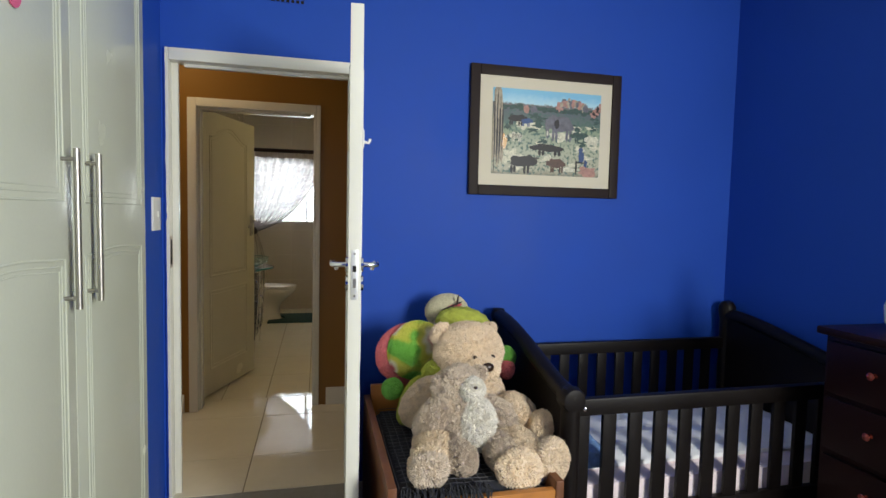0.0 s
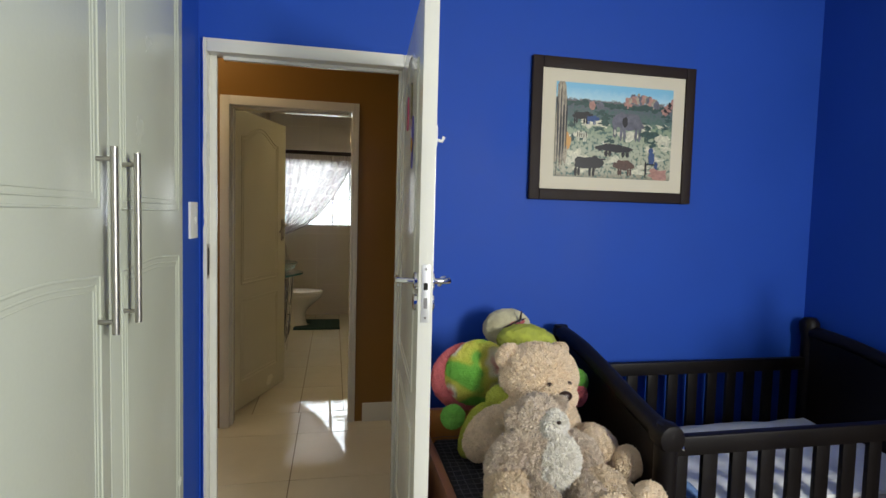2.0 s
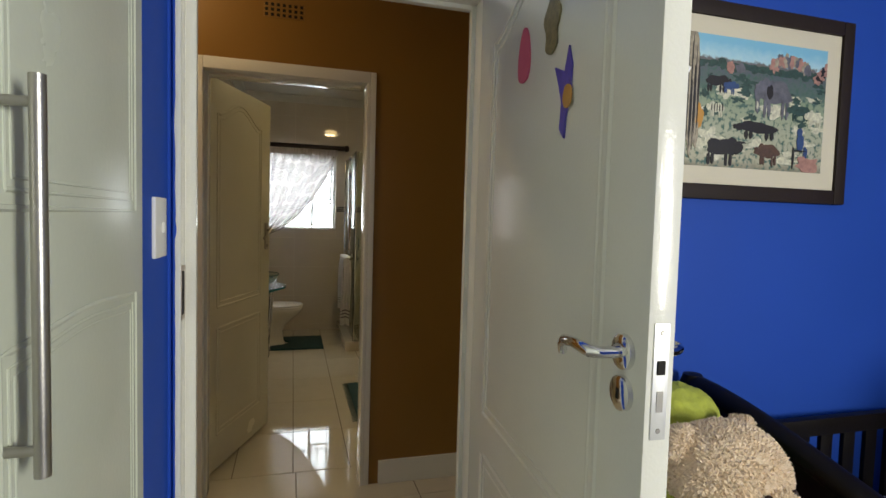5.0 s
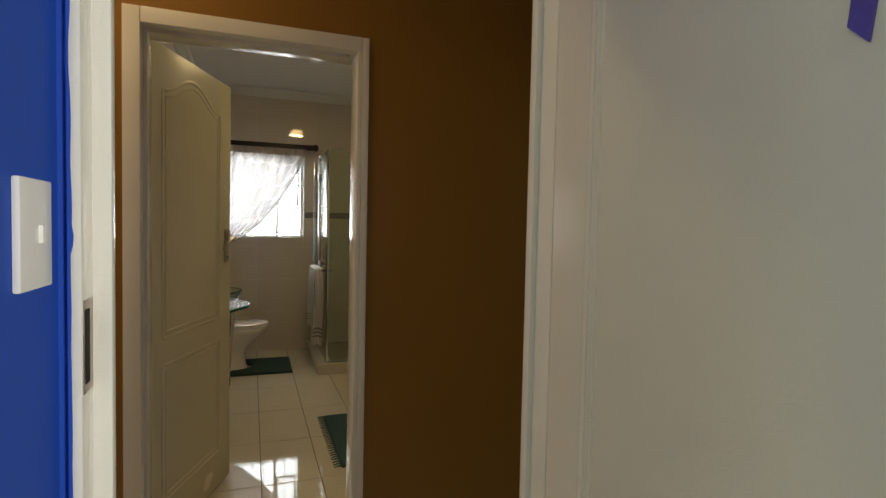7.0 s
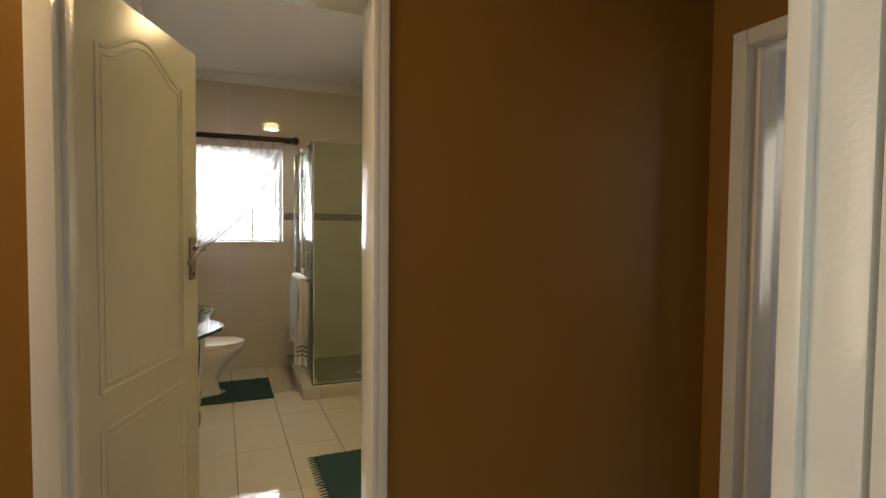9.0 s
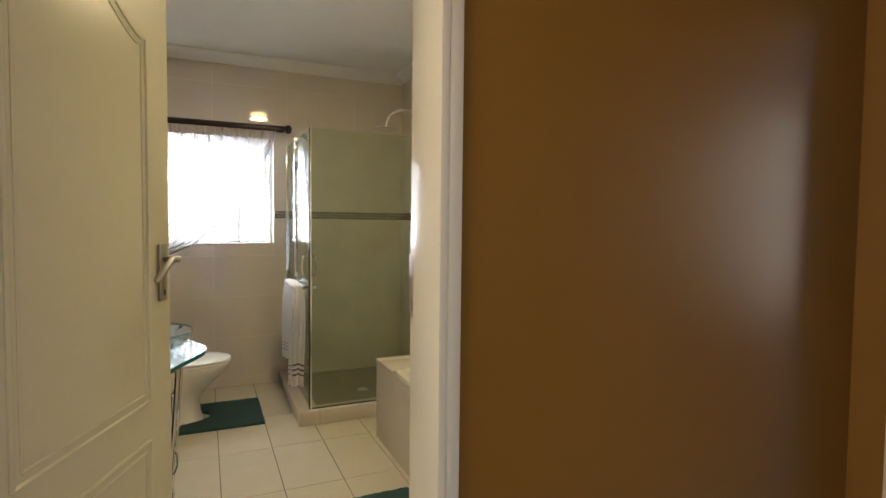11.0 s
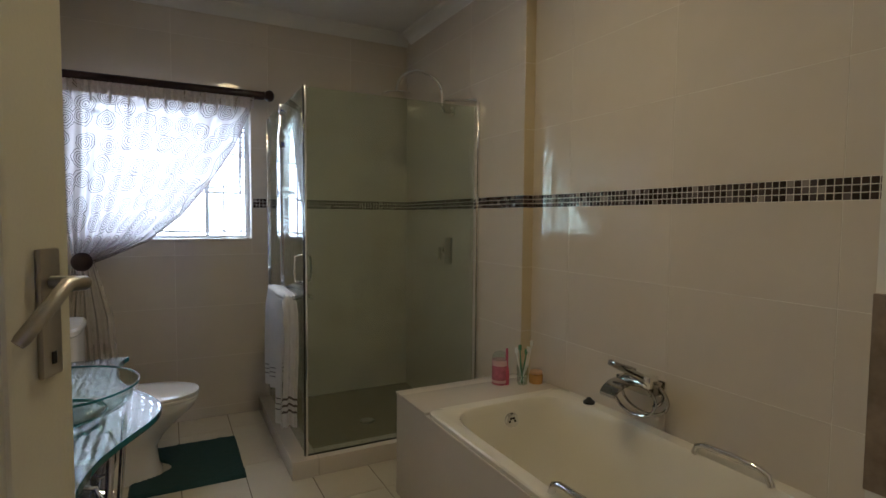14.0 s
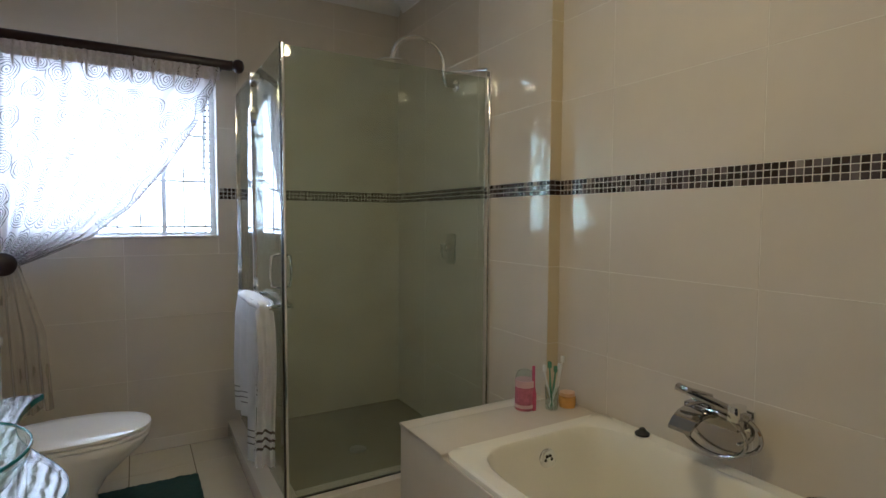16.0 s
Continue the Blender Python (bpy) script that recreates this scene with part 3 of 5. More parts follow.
def lever(parent, x, z, side, lock_z, plate, toward=-1):
    """A lever handle on a rosette or plate; side -1 is the leaf's front."""
    y = 0.0 if side < 0 else 0.042
    h = bmesh.new()
    if plate:
        box(h, x - 0.021, x + 0.021, min(y, y + side * 0.009), max(y, y + side * 0.009), z - 0.125, z + 0.045, 0.004)
    else:
        turned(h, (x, y, z), (0, side, 0), [(0, 0.0), (0, 0.027), (0.008, 0.026), (0.010, 0.022), (0.010, 0.0)], 20)
        turned(h, (x, y, lock_z), (0, side, 0), [(0, 0.0), (0, 0.027), (0.008, 0.026), (0.010, 0.022), (0.010, 0.0)], 20)
    hd = part("handle", h, STEEL if plate else CHROME, parent, "brushed steel lever handle" if plate else "chrome lever handle")
    d = toward
    pts = [(x, y, z), (x, y + side * 0.04, z), (x + d * 0.008, y + side * 0.052, z), (x + d * 0.05, y + side * 0.056, z + 0.003), (x + d * 0.095, y + side * 0.052, z - (0.028 if plate else 0.002)), (x + d * 0.118, y + side * 0.045, z - (0.05 if plate else 0.012)), (x + d * 0.122, y + side * 0.042, z - (0.055 if plate else 0.03))]
    part("lever", tubed(pts, [0.009, 0.009, 0.010, 0.009, 0.009, 0.009, 0.007], 12), STEEL if plate else CHROME, hd)
    part("keyhole", boxed(x - 0.004, x + 0.004, min(y, y + side * 0.0105), max(y, y + side * 0.0105), (z - 0.1 if plate else lock_z) - 0.008, (z - 0.1 if plate else lock_z) + 0.008), HOLE, hd)


def door_leaf(name, width, m, mat, label, handle_z, plate, high=2.035, screws=True):
    d = thing(name, label, "door", m, kind="structure")
    part("leaf", boxed(0, width, 0, 0.042, 0.015, high, 0.002), mat, d)
    for y in (0.0, 0.042):
        moulding(d, arch_outline(0.13, width - 0.13, high - 1.19, high - 0.085, 0.09), y, mat)
        moulding(d, arch_outline(0.13, width - 0.13, 0.20, high - 1.305, 0.0), y, mat)
    for s in (-1, 1):
        lever(d, width - 0.055, handle_z, s, handle_z - 0.062, plate)
    for z in (0.22, 1.0, 1.80):
        hg = part("hinge", boxed(-0.003, 0.001, 0.004, 0.038, z, z + 0.10, 0.001), mat, d)
        for k in range(3 if screws else 0):
            part("screw", turned(bmesh.new(), (0.014, -0.0005, z + 0.02 + 0.03 * k), (0, -1, 0), [(0, 0.0), (0, 0.004), (0.001, 0.003), (0.001, 0.0)], 8), HOLE, hg)
    return d


def leaf_matrix(hinge, tip):
    a = math.degrees(math.atan2(tip[1] - hinge[1], tip[0] - hinge[0]))
    return pose(hinge[0], hinge[1], 0, 0, 0, a), math.hypot(tip[0] - hinge[0], tip[1] - hinge[1])


m, w = leaf_matrix((0.188, 2.180), (0.134, 1.295))
d1 = door_leaf("door_1", w, m, WHITE, "open white panelled bedroom door with stickers", 1.197, False, screws=False)
lp = part("lock_plate", boxed(w - 0.001, w + 0.002, 0.009, 0.033, 1.085, 1.25, 0.0008), PLATE, d1, "chrome lock face plate")
part("latch", boxed(w + 0.0015, w + 0.004, 0.015, 0.027, 1.178, 1.198), HOLE, lp)
part("bolt", boxed(w, w + 0.003, 0.016, 0.026, 1.125, 1.155), STEEL, lp)
for z in (1.098, 1.237):
    part("screw", turned(bmesh.new(), (w + 0.002, 0.021, z), (1, 0, 0), [(0, 0.0), (0, 0.004), (0.001, 0.003), (0.001, 0.0)], 10), STEEL, lp)
m, w2 = leaf_matrix((-0.768, 3.545), (-0.488, 4.278))
door_leaf("door_2", w2, m, CREAM, "half open cream panelled bathroom door", 1.29, True, 2.078)


def flat_shape(name, outline, m, mats, label, category, thick=0.004):
    """A cut-out sticker of some thickness, in the xz plane of its pose."""
    b = bmesh.new()
    loft(b, [[Vector((x, y, z)) for x, z in outline] for y in (0, -thick)])
    ob = tagged(part(name, b, mats, smooth=False), label, category)
    ob.matrix_basis = m
    return ob


m1 = d1.matrix_basis
st = flat_shape("door_sticker", [(0.36 + 0.036 * math.cos(a), 1.755 + 0.062 * math.sin(a) - 0.02 * math.cos(a) ** 2) for a in np.linspace(0, 2 * math.pi, 25)[:-1]], m1 @ pose(0.009, -0.0005, 0.010), PINKPLASTIC, "red oval sticker on the white door", "sticker")
st2 = flat_shape("door_sticker", [(0.47 + (0.034 + 0.008 * math.sin(5 * a)) * math.cos(a), 1.815 + 0.06 * math.sin(a)) for a in np.linspace(0, 2 * math.pi, 31)[:-1]], m1 @ pose(0.050, -0.0005, -0.033), material("olive_sticker", (0.22, 0.19, 0.1), 0.4, vary=0.6, scale=60), "olive and grey sticker on the white door", "sticker")
st3 = flat_shape("door_sticker", [(0.50, 1.675), (0.545, 1.655), (0.56, 1.70), (0.575, 1.66), (0.57, 1.61), (0.555, 1.57), (0.55, 1.53), (0.53, 1.55), (0.535, 1.60), (0.52, 1.635)], m1 @ pose(0.045, -0.0005, 0.015), material("blue_sticker", (0.10, 0.08, 0.45), 0.4, vary=0.3, scale=60), "blue and orange aeroplane-like sticker on the door", "sticker")
flat_shape("sticker_disc", [(0.566 + 0.018 * math.cos(a), 1.605 + 0.022 * math.sin(a)) for a in np.linspace(0, 2 * math.pi, 20)[:-1]], m1 @ pose(0.045, -0.005, 0.015), AMBER, "orange disc on the blue door sticker", "sticker", 0.003)

hk = thing("door_hook", "small white plastic hook stuck on the bedroom door", "hook", m1)
part("pad", boxed(0.835, 0.862, 0.0425, 0.048, 1.585, 1.645, 0.004), PLASTIC, hk)
part("peg", tubed([(0.848, 0.047, 1.605), (0.848, 0.062, 1.602), (0.848, 0.068, 1.615)], 0.005, 8), PLASTIC, hk)

# ---------- passage fittings ----------


def vent(name, x0, x1, z0, z1, y, rows, cols, mat, label):
    t = thing(name, label, "air vent")
    part("plate", boxed(x0, x1, y - 0.003, y + 0.002, z0, z1, 0.001), mat, t)
    for r in range(rows):
        for c in range(cols):
            x = x0 + (c + 0.5) * (x1 - x0) / cols
            z = z0 + (r + 0.5) * (z1 - z0) / rows
            part("slot", boxed(x - 0.007, x + 0.007, y - 0.0035, y, z - 0.007, z + 0.007), HOLE, t)


vent("air_vent", -0.485, -0.30, 2.315, 2.385, 3.35, 3, 7, BROWN, "brown painted air brick with small holes")
vent("air_vent", -0.185, -0.03, 2.345, 2.40, 2.20, 3, 7, BLUE, "blue painted air brick with small holes")
hl = thing("ceiling_light", "round passage ceiling light with warm glass", "lamp")
part("base", turned(bmesh.new(), (-1.0, 2.85, TOP), (0, 0, -1), [(0, 0.0), (0, 0.11), (0.018, 0.115), (0.022, 0.10), (0.022, 0.0)], 24), WINSTEEL, hl)
part("shade", turned(bmesh.new(), (-1.0, 2.85, TOP - 0.022), (0, 0, -1), [(0, 0.0), (0, 0.10), (0.03, 0.092), (0.055, 0.06), (0.064, 0.0)], 24), LAMPGLOW, hl, "glowing warm glass shade")

hl = copy_thing(hl, pose(1.24, 2.15, 0))
hl["label"] = "round bathroom ceiling light with warm glass"
sw = thing("light_switch", "white plastic light switch on the blue wall", "light switch")
part("plate", boxed(-0.655, -0.645, 2.035, 2.145, 1.275, 1.42, 0.004), PLASTIC, sw)
part("rocker", boxed(-0.646, -0.640, 2.094, 2.112, 1.335, 1.36, 0.002), PLASTIC, sw)

# ---------- bedroom ----------
# wardrobe with two panelled doors seen
wd = thing("wardrobe", "tall sage white built-in wardrobe with steel bar handles", "wardrobe")
part("body", boxed(-1.29, -0.668, -0.64, 1.925, 0.06, TOP - 0.01, 0.002), LACQUER, wd)
part("plinth", boxed(-1.29, -0.70, -0.64, 1.925, 0.0, 0.06), LACQUER, wd)
for y0, y1, hy in ((1.275, 1.922, 1.355), (0.640, 1.271, 1.205), (0.02, 0.636, 0.09), (-0.60, 0.016, -0.05)):
    dr = part("door", boxed(-0.667, -0.645, y0, y1, 0.07, 2.74, 0.002), LACQUER, wd)
    b = bmesh.new()
    for outl in (arch_outline(y0 + 0.075, y1 - 0.055, 1.385, 2.62, 0.08), arch_outline(y0 + 0.075, y1 - 0.055, 0.16, 1.235, 0.012)):
        for off, rr in ((0.0, 0.005), (0.020, 0.0035), (0.034, 0.0025)):
            cy, cz = (y0 + y1) / 2, (outl[0][1] + max(p[1] for p in outl)) / 2
            loop = [(-0.645, cy + (p[0] - cy) * (1 - off / 0.25), cz + (p[1] - cz) * (1 - off / 0.6)) for p in outl]
            tube(b, loop + [loop[0]], rr, 6)
    for v in b.verts:
        v.co.x = -0.645 + (v.co.x + 0.645) * 0.6
    part("moulding", b, LACQUER, dr)
    hb = tubed([(-0.607, hy, 1.085), (-0.607, hy, 1.53)], 0.0085, 16)
    for z in (1.115, 1.50):
        tube(hb, [(-0.646, hy, z), (-0.607, hy, z)], 0.006, 12)
    part("handle", hb, STEEL, dr, "long brushed steel bar handle")
mg = flat_shape("magnet", [(0.03 * math.cos(a), 0.045 * math.sin(a)) for a in np.linspace(0, 2 * math.pi, 24)[:-1]], pose(-0.6425, 0.985, 1.865, 0, 0, 90), PINKPLASTIC, "glossy red oval sticker on the wardrobe door", "sticker")

# picture
PX0, PX1, PZ0, PZ1 = 0.788, 1.640, 1.482, 2.147
pic = thing("picture", "framed colourful landscape print in a dark wooden frame", "picture")
part("frame", frame_bars(bmesh.new(), PX0, PX1, 2.175, 2.199, PZ0, PZ1, 0.052, True, 0.006), FRAMEWOOD, pic)
part("mat", boxed(PX0 + 0.052, PX1 - 0.052, 2.186, 2.198, PZ0 + 0.052, PZ1 - 0.052), MATBOARD, pic)


def print_material():
    m = material("landscape_print", (0.3, 0.35, 0.2), 0.5, bump=0.0)
    n, l = m.node_tree.nodes, m.node_tree.links
    tc = n.new("ShaderNodeTexCoord")
    sep = n.new("ShaderNodeSeparateXYZ")
    l.new(tc.outputs["Generated"], sep.inputs[0])
    no = n.new("ShaderNodeTexNoise")
    no.inputs["Scale"].default_value, no.inputs["Detail"].default_value = 40, 10
    l.new(tc.outputs["Object"], no.inputs["Vector"])
    ad = n.new("ShaderNodeMath")
    ad.operation = "MULTIPLY_ADD"
    l.new(no.outputs["Fac"], ad.inputs[0])
    ad.inputs[1].default_value = 0.10
    l.new(sep.outputs["Z"], ad.inputs[2])
    ramp = n.new("ShaderNodeValToRGB")
    e = ramp.color_ramp.elements
    e[0].position, e[0].color = 0.0, (0.10, 0.09, 0.06, 1)
    e[1].position, e[1].color = 1.0, (0.22, 0.52, 0.72, 1)
    for p, c in ((0.12, (0.46, 0.44, 0.32, 1)), (0.35, (0.42, 0.44, 0.32, 1)), (0.6, (0.26, 0.33, 0.22, 1)), (0.66, (0.09, 0.15, 0.13, 1)), (0.80, (0.10, 0.12, 0.14, 1)), (0.875, (0.16, 0.15, 0.15, 1)), (0.89, (0.45, 0.68, 0.78, 1))):
        e.new(p).color = c
    l.new(ad.outputs[0], ramp.inputs[0])
    no2 = n.new("ShaderNodeTexNoise")
    no2.inputs["Scale"].default_value, no2.inputs["Detail"].default_value = 60, 10
    l.new(tc.outputs["Object"], no2.inputs["Vector"])
    r2 = n.new("ShaderNodeValToRGB")
    r2.color_ramp.elements[0].position, r2.color_ramp.elements[1].position = 0.5, 0.62
    l.new(no2.outputs["Fac"], r2.inputs[0])
    low = n.new("ShaderNodeMath")
    low.operation = "LESS_THAN"
    l.new(sep.outputs["Z"], low.inputs[0])
    low.inputs[1].default_value = 0.8
    mu = n.new("ShaderNodeMath")
    mu.operation = "MULTIPLY"
    l.new(r2.outputs[0], mu.inputs[0]), l.new(low.outputs[0], mu.inputs[1])
    mx = n.new("ShaderNodeMix")
    mx.data_type = "RGBA"
    l.new(mu.outputs[0], mx.inputs["Factor"])
    l.new(ramp.outputs[0], mx.inputs["A"])
    mx.inputs["B"].default_value = (0.06, 0.13, 0.11, 1)
    l.new(mx.outputs["Result"], n["Principled BSDF"].inputs["Base Color"])
    return m


QX0, QX1, QZ0, QZ1 = PX0 + 0.122, PX1 - 0.117, PZ0 + 0.112, PZ1 - 0.112
prt = part("print", boxed(QX0, QX1, 2.184, 2.187, QZ0, QZ1), print_material(), pic, "printed landscape", smooth=False)
INK = material("dark_print_ink", (0.012, 0.010, 0.012), 0.5, vary=0.6, scale=60)
ROCK = material("reddish_print_rock", (0.42, 0.22, 0.18), 0.5, vary=0.5, scale=50)
BARK = material("pale_print_bark", (0.35, 0.30, 0.22), 0.5, vary=0.9, scale=45)
ELEPHANT = material("grey_print_hide", (0.13, 0.13, 0.16), 0.5, vary=0.7, scale=40)
PALE = material("pale_print_grass", (0.62, 0.60, 0.46), 0.5, vary=0.6, scale=60)
BUSH = material("dark_print_bush", (0.03, 0.07, 0.06), 0.5, vary=0.8, scale=70)
BLUEINK = material("blue_print_ink", (0.03, 0.07, 0.20), 0.5, vary=0.4, scale=60)


def painted(u, v, ru, rv, mat, jag=0.25, seed=1):
    b = bmesh.new()
    face = 2.1838 - 0.000016 * seed
    pts = []
    for k in range(26):
        a = 2 * math.pi * k / 26
        s = 1 + jag * noise.noise(Vector((math.cos(a) * 1.6 + seed * 7, math.sin(a) * 1.6, seed)))* 1.6
        pts.append((QX0 + (u + ru * s * math.cos(a)) * (QX1 - QX0), QZ0 + (v + rv * s * math.sin(a)) * (QZ1 - QZ0)))
    pts = [(min(max(x, QX0), QX1), min(max(z, QZ0), QZ1)) for x, z in pts]
    loft(b, [[Vector((x, y, z)) for x, z in pts] for y in (2.184, face)])
    part("printed_shape", b, mat, prt, smooth=False)


SEEDS = itertools.count(1)


def dab(u, v, ru, rv, mat, jag=0.35):
    painted(u, v, ru, rv, mat, jag, next(SEEDS))


def beast(u, v, w, h, mat, face=1, legs=True, horns=False):
    """A printed animal's outline: body, shoulder, head, legs."""
    dab(u, v + 0.10 * h, w * 0.46, h * 0.30, mat, 0.25)
    dab(u + face * w * 0.30, v + 0.18 * h, w * 0.22, h * 0.30, mat, 0.25)
    dab(u + face * w * 0.56, v + 0.10 * h, w * 0.15, h * 0.20, mat, 0.3)
    if legs:
        for d in (-0.36, -0.24, 0.18, 0.32):
            dab(u + d * w, v - 0.30 * h, w * 0.05, h * 0.24, mat, 0.2)
    if horns:
        dab(u + face * w * 0.58, v + 0.32 * h, w * 0.20, h * 0.045, mat, 0.2)


rnd = random.Random(5)
for k in range(26):
    dab(rnd.uniform(0.1, 0.97), rnd.uniform(0.05, 0.62), rnd.uniform(0.03, 0.08), rnd.uniform(0.02, 0.045), PALE, 0.7)
for k in range(24):
    dab(rnd.uniform(0.12, 0.97), rnd.uniform(0.35, 0.72), rnd.uniform(0.015, 0.05), rnd.uniform(0.012, 0.03), BUSH, 0.8)
for k in range(12):
    dab(0.1 + 0.075 * k, 0.775 + 0.015 * rnd.random(), 0.05, 0.03, BUSH, 0.6)
for k in range(16):
    dab(0.60 + 0.017 * k, 0.79 + 0.085 * math.sin(math.pi * (k + 2) / 19), 0.028, 0.045, (ROCK, ROCK, BARK, ELEPHANT)[k % 4], 0.6)
for k in range(5):
    dab(0.93 + 0.017 * k, 0.76 + 0.02 * k, 0.03, 0.04, (ROCK, INK)[k % 2], 0.6)
dab(0.30, 0.77, 0.03, 0.04, ROCK), dab(0.37, 0.77, 0.035, 0.035, ELEPHANT)
beast(0.21, 0.64, 0.15, 0.13, INK, 1), beast(0.30, 0.62, 0.09, 0.10, BLUEINK, 1)
beast(0.64, 0.58, 0.24, 0.30, ELEPHANT, -1)
dab(0.53, 0.63, 0.045, 0.07, ELEPHANT, 0.2), dab(0.50, 0.52, 0.014, 0.09, ELEPHANT, 0.2), dab(0.585, 0.62, 0.022, 0.055, INK, 0.2)
dab(0.50, 0.50, 0.008, 0.03, PALE, 0.2)
beast(0.82, 0.48, 0.15, 0.13, BUSH, -1), beast(0.93, 0.44, 0.12, 0.13, PALE, -1)
beast(0.22, 0.44, 0.10, 0.11, PALE, -1)
for k in range(5):
    dab(0.185 + 0.018 * k, 0.452, 0.004, 0.03, INK, 0.2)
beast(0.53, 0.31, 0.27, 0.14, INK, -1, horns=False)
beast(0.26, 0.13, 0.22, 0.22, INK, 1, horns=True)
beast(0.60, 0.13, 0.15, 0.18, material("brown_print_hide", (0.09, 0.045, 0.03), 0.5, vary=0.6, scale=60), -1)
dab(0.90, 0.06, 0.10, 0.06, ROCK, 0.4)
dab(0.83, 0.24, 0.028, 0.075, BLUEINK, 0.2), dab(0.82, 0.32, 0.022, 0.03, BLUEINK, 0.2), dab(0.87, 0.16, 0.016, 0.045, BLUEINK, 0.2)
dab(0.78, 0.12, 0.007, 0.09, INK, 0.3), dab(0.82, 0.17, 0.05, 0.008, INK, 0.3)
dab(0.045, 0.5, 0.055, 0.52, BARK, 0.35), dab(0.105, 0.38, 0.022, 0.09, AMBER, 0.5)
for u_, h_ in ((0.018, 0.42), (0.042, 0.46), (0.066, 0.40), (0.088, 0.3)):
    dab(u_, 0.5, 0.006, h_, INK, 0.6)
# cot
cot = thing("cot", "dark stained wooden baby cot with slatted sides", "cot")
CX0, CX1, CY0, CY1 = 0.93, 2.365, 1.30, 2.12


def sleigh_end(x0, x1, peak):
    """A solid end panel whose top sweeps up towards the wall and rolls over."""
    b = bmesh.new()
    n = 16
    prof = [(CY0, 0.06)]
    for k in range(n + 1):
        u = k / n
        prof.append((CY0 + u * (CY1 - CY0), 0.70 + (peak - 0.70) * (3 * u * u - 2 * u ** 3) ** 0.8))
    prof.append((CY1, 0.06))
    loft(b, [[Vector((x, y, z)) for y, z in prof] for x in (x0, x1)])
    part("end_panel", b, DARKWOOD, cot)
    xc = (x0 + x1) / 2
    rail = [(xc, y, z + 0.012) for y, z in prof[1:-1]]
    part("end_rail", tubed(rail, 0.034, 12), DARKWOOD, cot)
    part("scroll", turned(bmesh.new(), (xc, CY0 + 0.03, 0.705), (0, -1, 0), [(0, 0.0), (0, 0.044), (0.052, 0.046), (0.064, 0.042), (0.067, 0.030), (0.067, 0.0)], 28), DARKWOOD, cot, "rounded scroll at the rail end")
    for y, z in ((CY0, 0.70), (CY1, peak)):
        p = turned(bmesh.new(), (xc, y, 0), (0, 0, 1), [(0, 0.0), (0, 0.03), (0.04, 0.036), (z - 0.02, 0.036), (z + 0.02, 0.038), (z + 0.045, 0.03), (z + 0.05, 0.0)] if x0 < 1.5 else [(0, 0.0), (0, 0.03), (0.04, 0.036), (z - 0.02, 0.036), (z + 0.03, 0.046), (z + 0.06, 0.045), (z + 0.085, 0.028), (z + 0.09, 0.0)], 18)
        part("post", p, DARKWOOD, cot)


sleigh_end(CX0, CX0 + 0.04, 0.85)
sleigh_end(CX1 - 0.04, CX1, 0.825)
for y, zt in ((CY0, 0.70), (CY1, 0.70)):
    part("rail", boxed(CX0 + 0.04, CX1 - 0.04, y - 0.018, y + 0.018, zt - 0.06, zt + 0.005, 0.008), DARKWOOD, cot)
    part("rail", boxed(CX0 + 0.04, CX1 - 0.04, y - 0.016, y + 0.016, 0.20, 0.27, 0.006), DARKWOOD, cot)
    for k in range(12):
        x = CX0 + 0.07 + k * 0.1105
        part("slat", boxed(x - 0.028, x + 0.028, y - 0.009, y + 0.009, 0.27, zt - 0.06, 0.004), DARKWOOD, cot)
part("bolt", turned(bmesh.new(), (1.000, CY0 - 0.0185, 0.668), (0, -1, 0), [(0, 0.0), (0, 0.008), (0.003, 0.007), (0.005, 0.0)], 12), CHROME, cot, "small bright bolt head")
part("base", boxed(CX0 + 0.04, CX1 - 0.04, CY0 + 0.02, CY1 - 0.02, 0.22, 0.25), DARKWOOD, cot)


def padded(x0, x1, y0, y1, z0, z1, amp, nx=40, ny=24, seed=0.0):
    b = bmesh.new()
    rows = []
    for j in range(ny + 1):
        row = []
        for i in range(nx + 1):
            x, y = x0 + (x1 - x0) * i / nx, y0 + (y1 - y0) * j / ny
            edge = min(i, nx - i, 3) / 3 * min(j, ny - j, 3) / 3
            z = z1 - 0.03 * (1 - edge) + amp * (noise.noise(Vector((x * 5, y * 5, seed))) + 0.5 * noise.noise(Vector((x * 14, y * 10, seed + 3))))
            row.append(b.verts.new((x, y, z)))
        rows.append(row)
    for r, s in zip(rows, rows[1:]):
        for i in range(nx):
            b.faces.new((r[i], r[i + 1], s[i + 1], s[i]))
    edge = rows[0] + [r[-1] for r in rows[1:]] + rows[-1][-2::-1] + [r[0] for r in rows[-2:0:-1]]
    low = [b.verts.new((v.co.x, v.co.y, z0)) for v in edge]
    for i in range(len(edge)):
        j = (i + 1) % len(edge)
        b.faces.new((edge[i], edge[j], low[j], low[i]))
    b.faces.new(low)
    return b


mt_ = thing("cot_mattress", "pale sheeted mattress in the dark cot", "mattress")
part("mattress", padded(CX0 + 0.05, CX1 - 0.05, CY0 + 0.03, CY1 - 0.03, 0.25, 0.38, 0.006), PINKCLOTH, mt_)
part("sheet", padded(CX0 + 0.06, CX1 - 0.06, CY0 + 0.10, CY1 - 0.04, 0.375, 0.42, 0.010, seed=2.0), SHEET, mt_, "rumpled pale grey sheet")
q = tagged(part("cot_quilt", padded(CX0 + 0.055, CX0 + 0.22, CY0 + 0.06, CY1 - 0.08, 0.40, 0.50, 0.03, 20, 20, 5.0), QUILT), "rumpled blue and white quilt in the cot", "quilt")

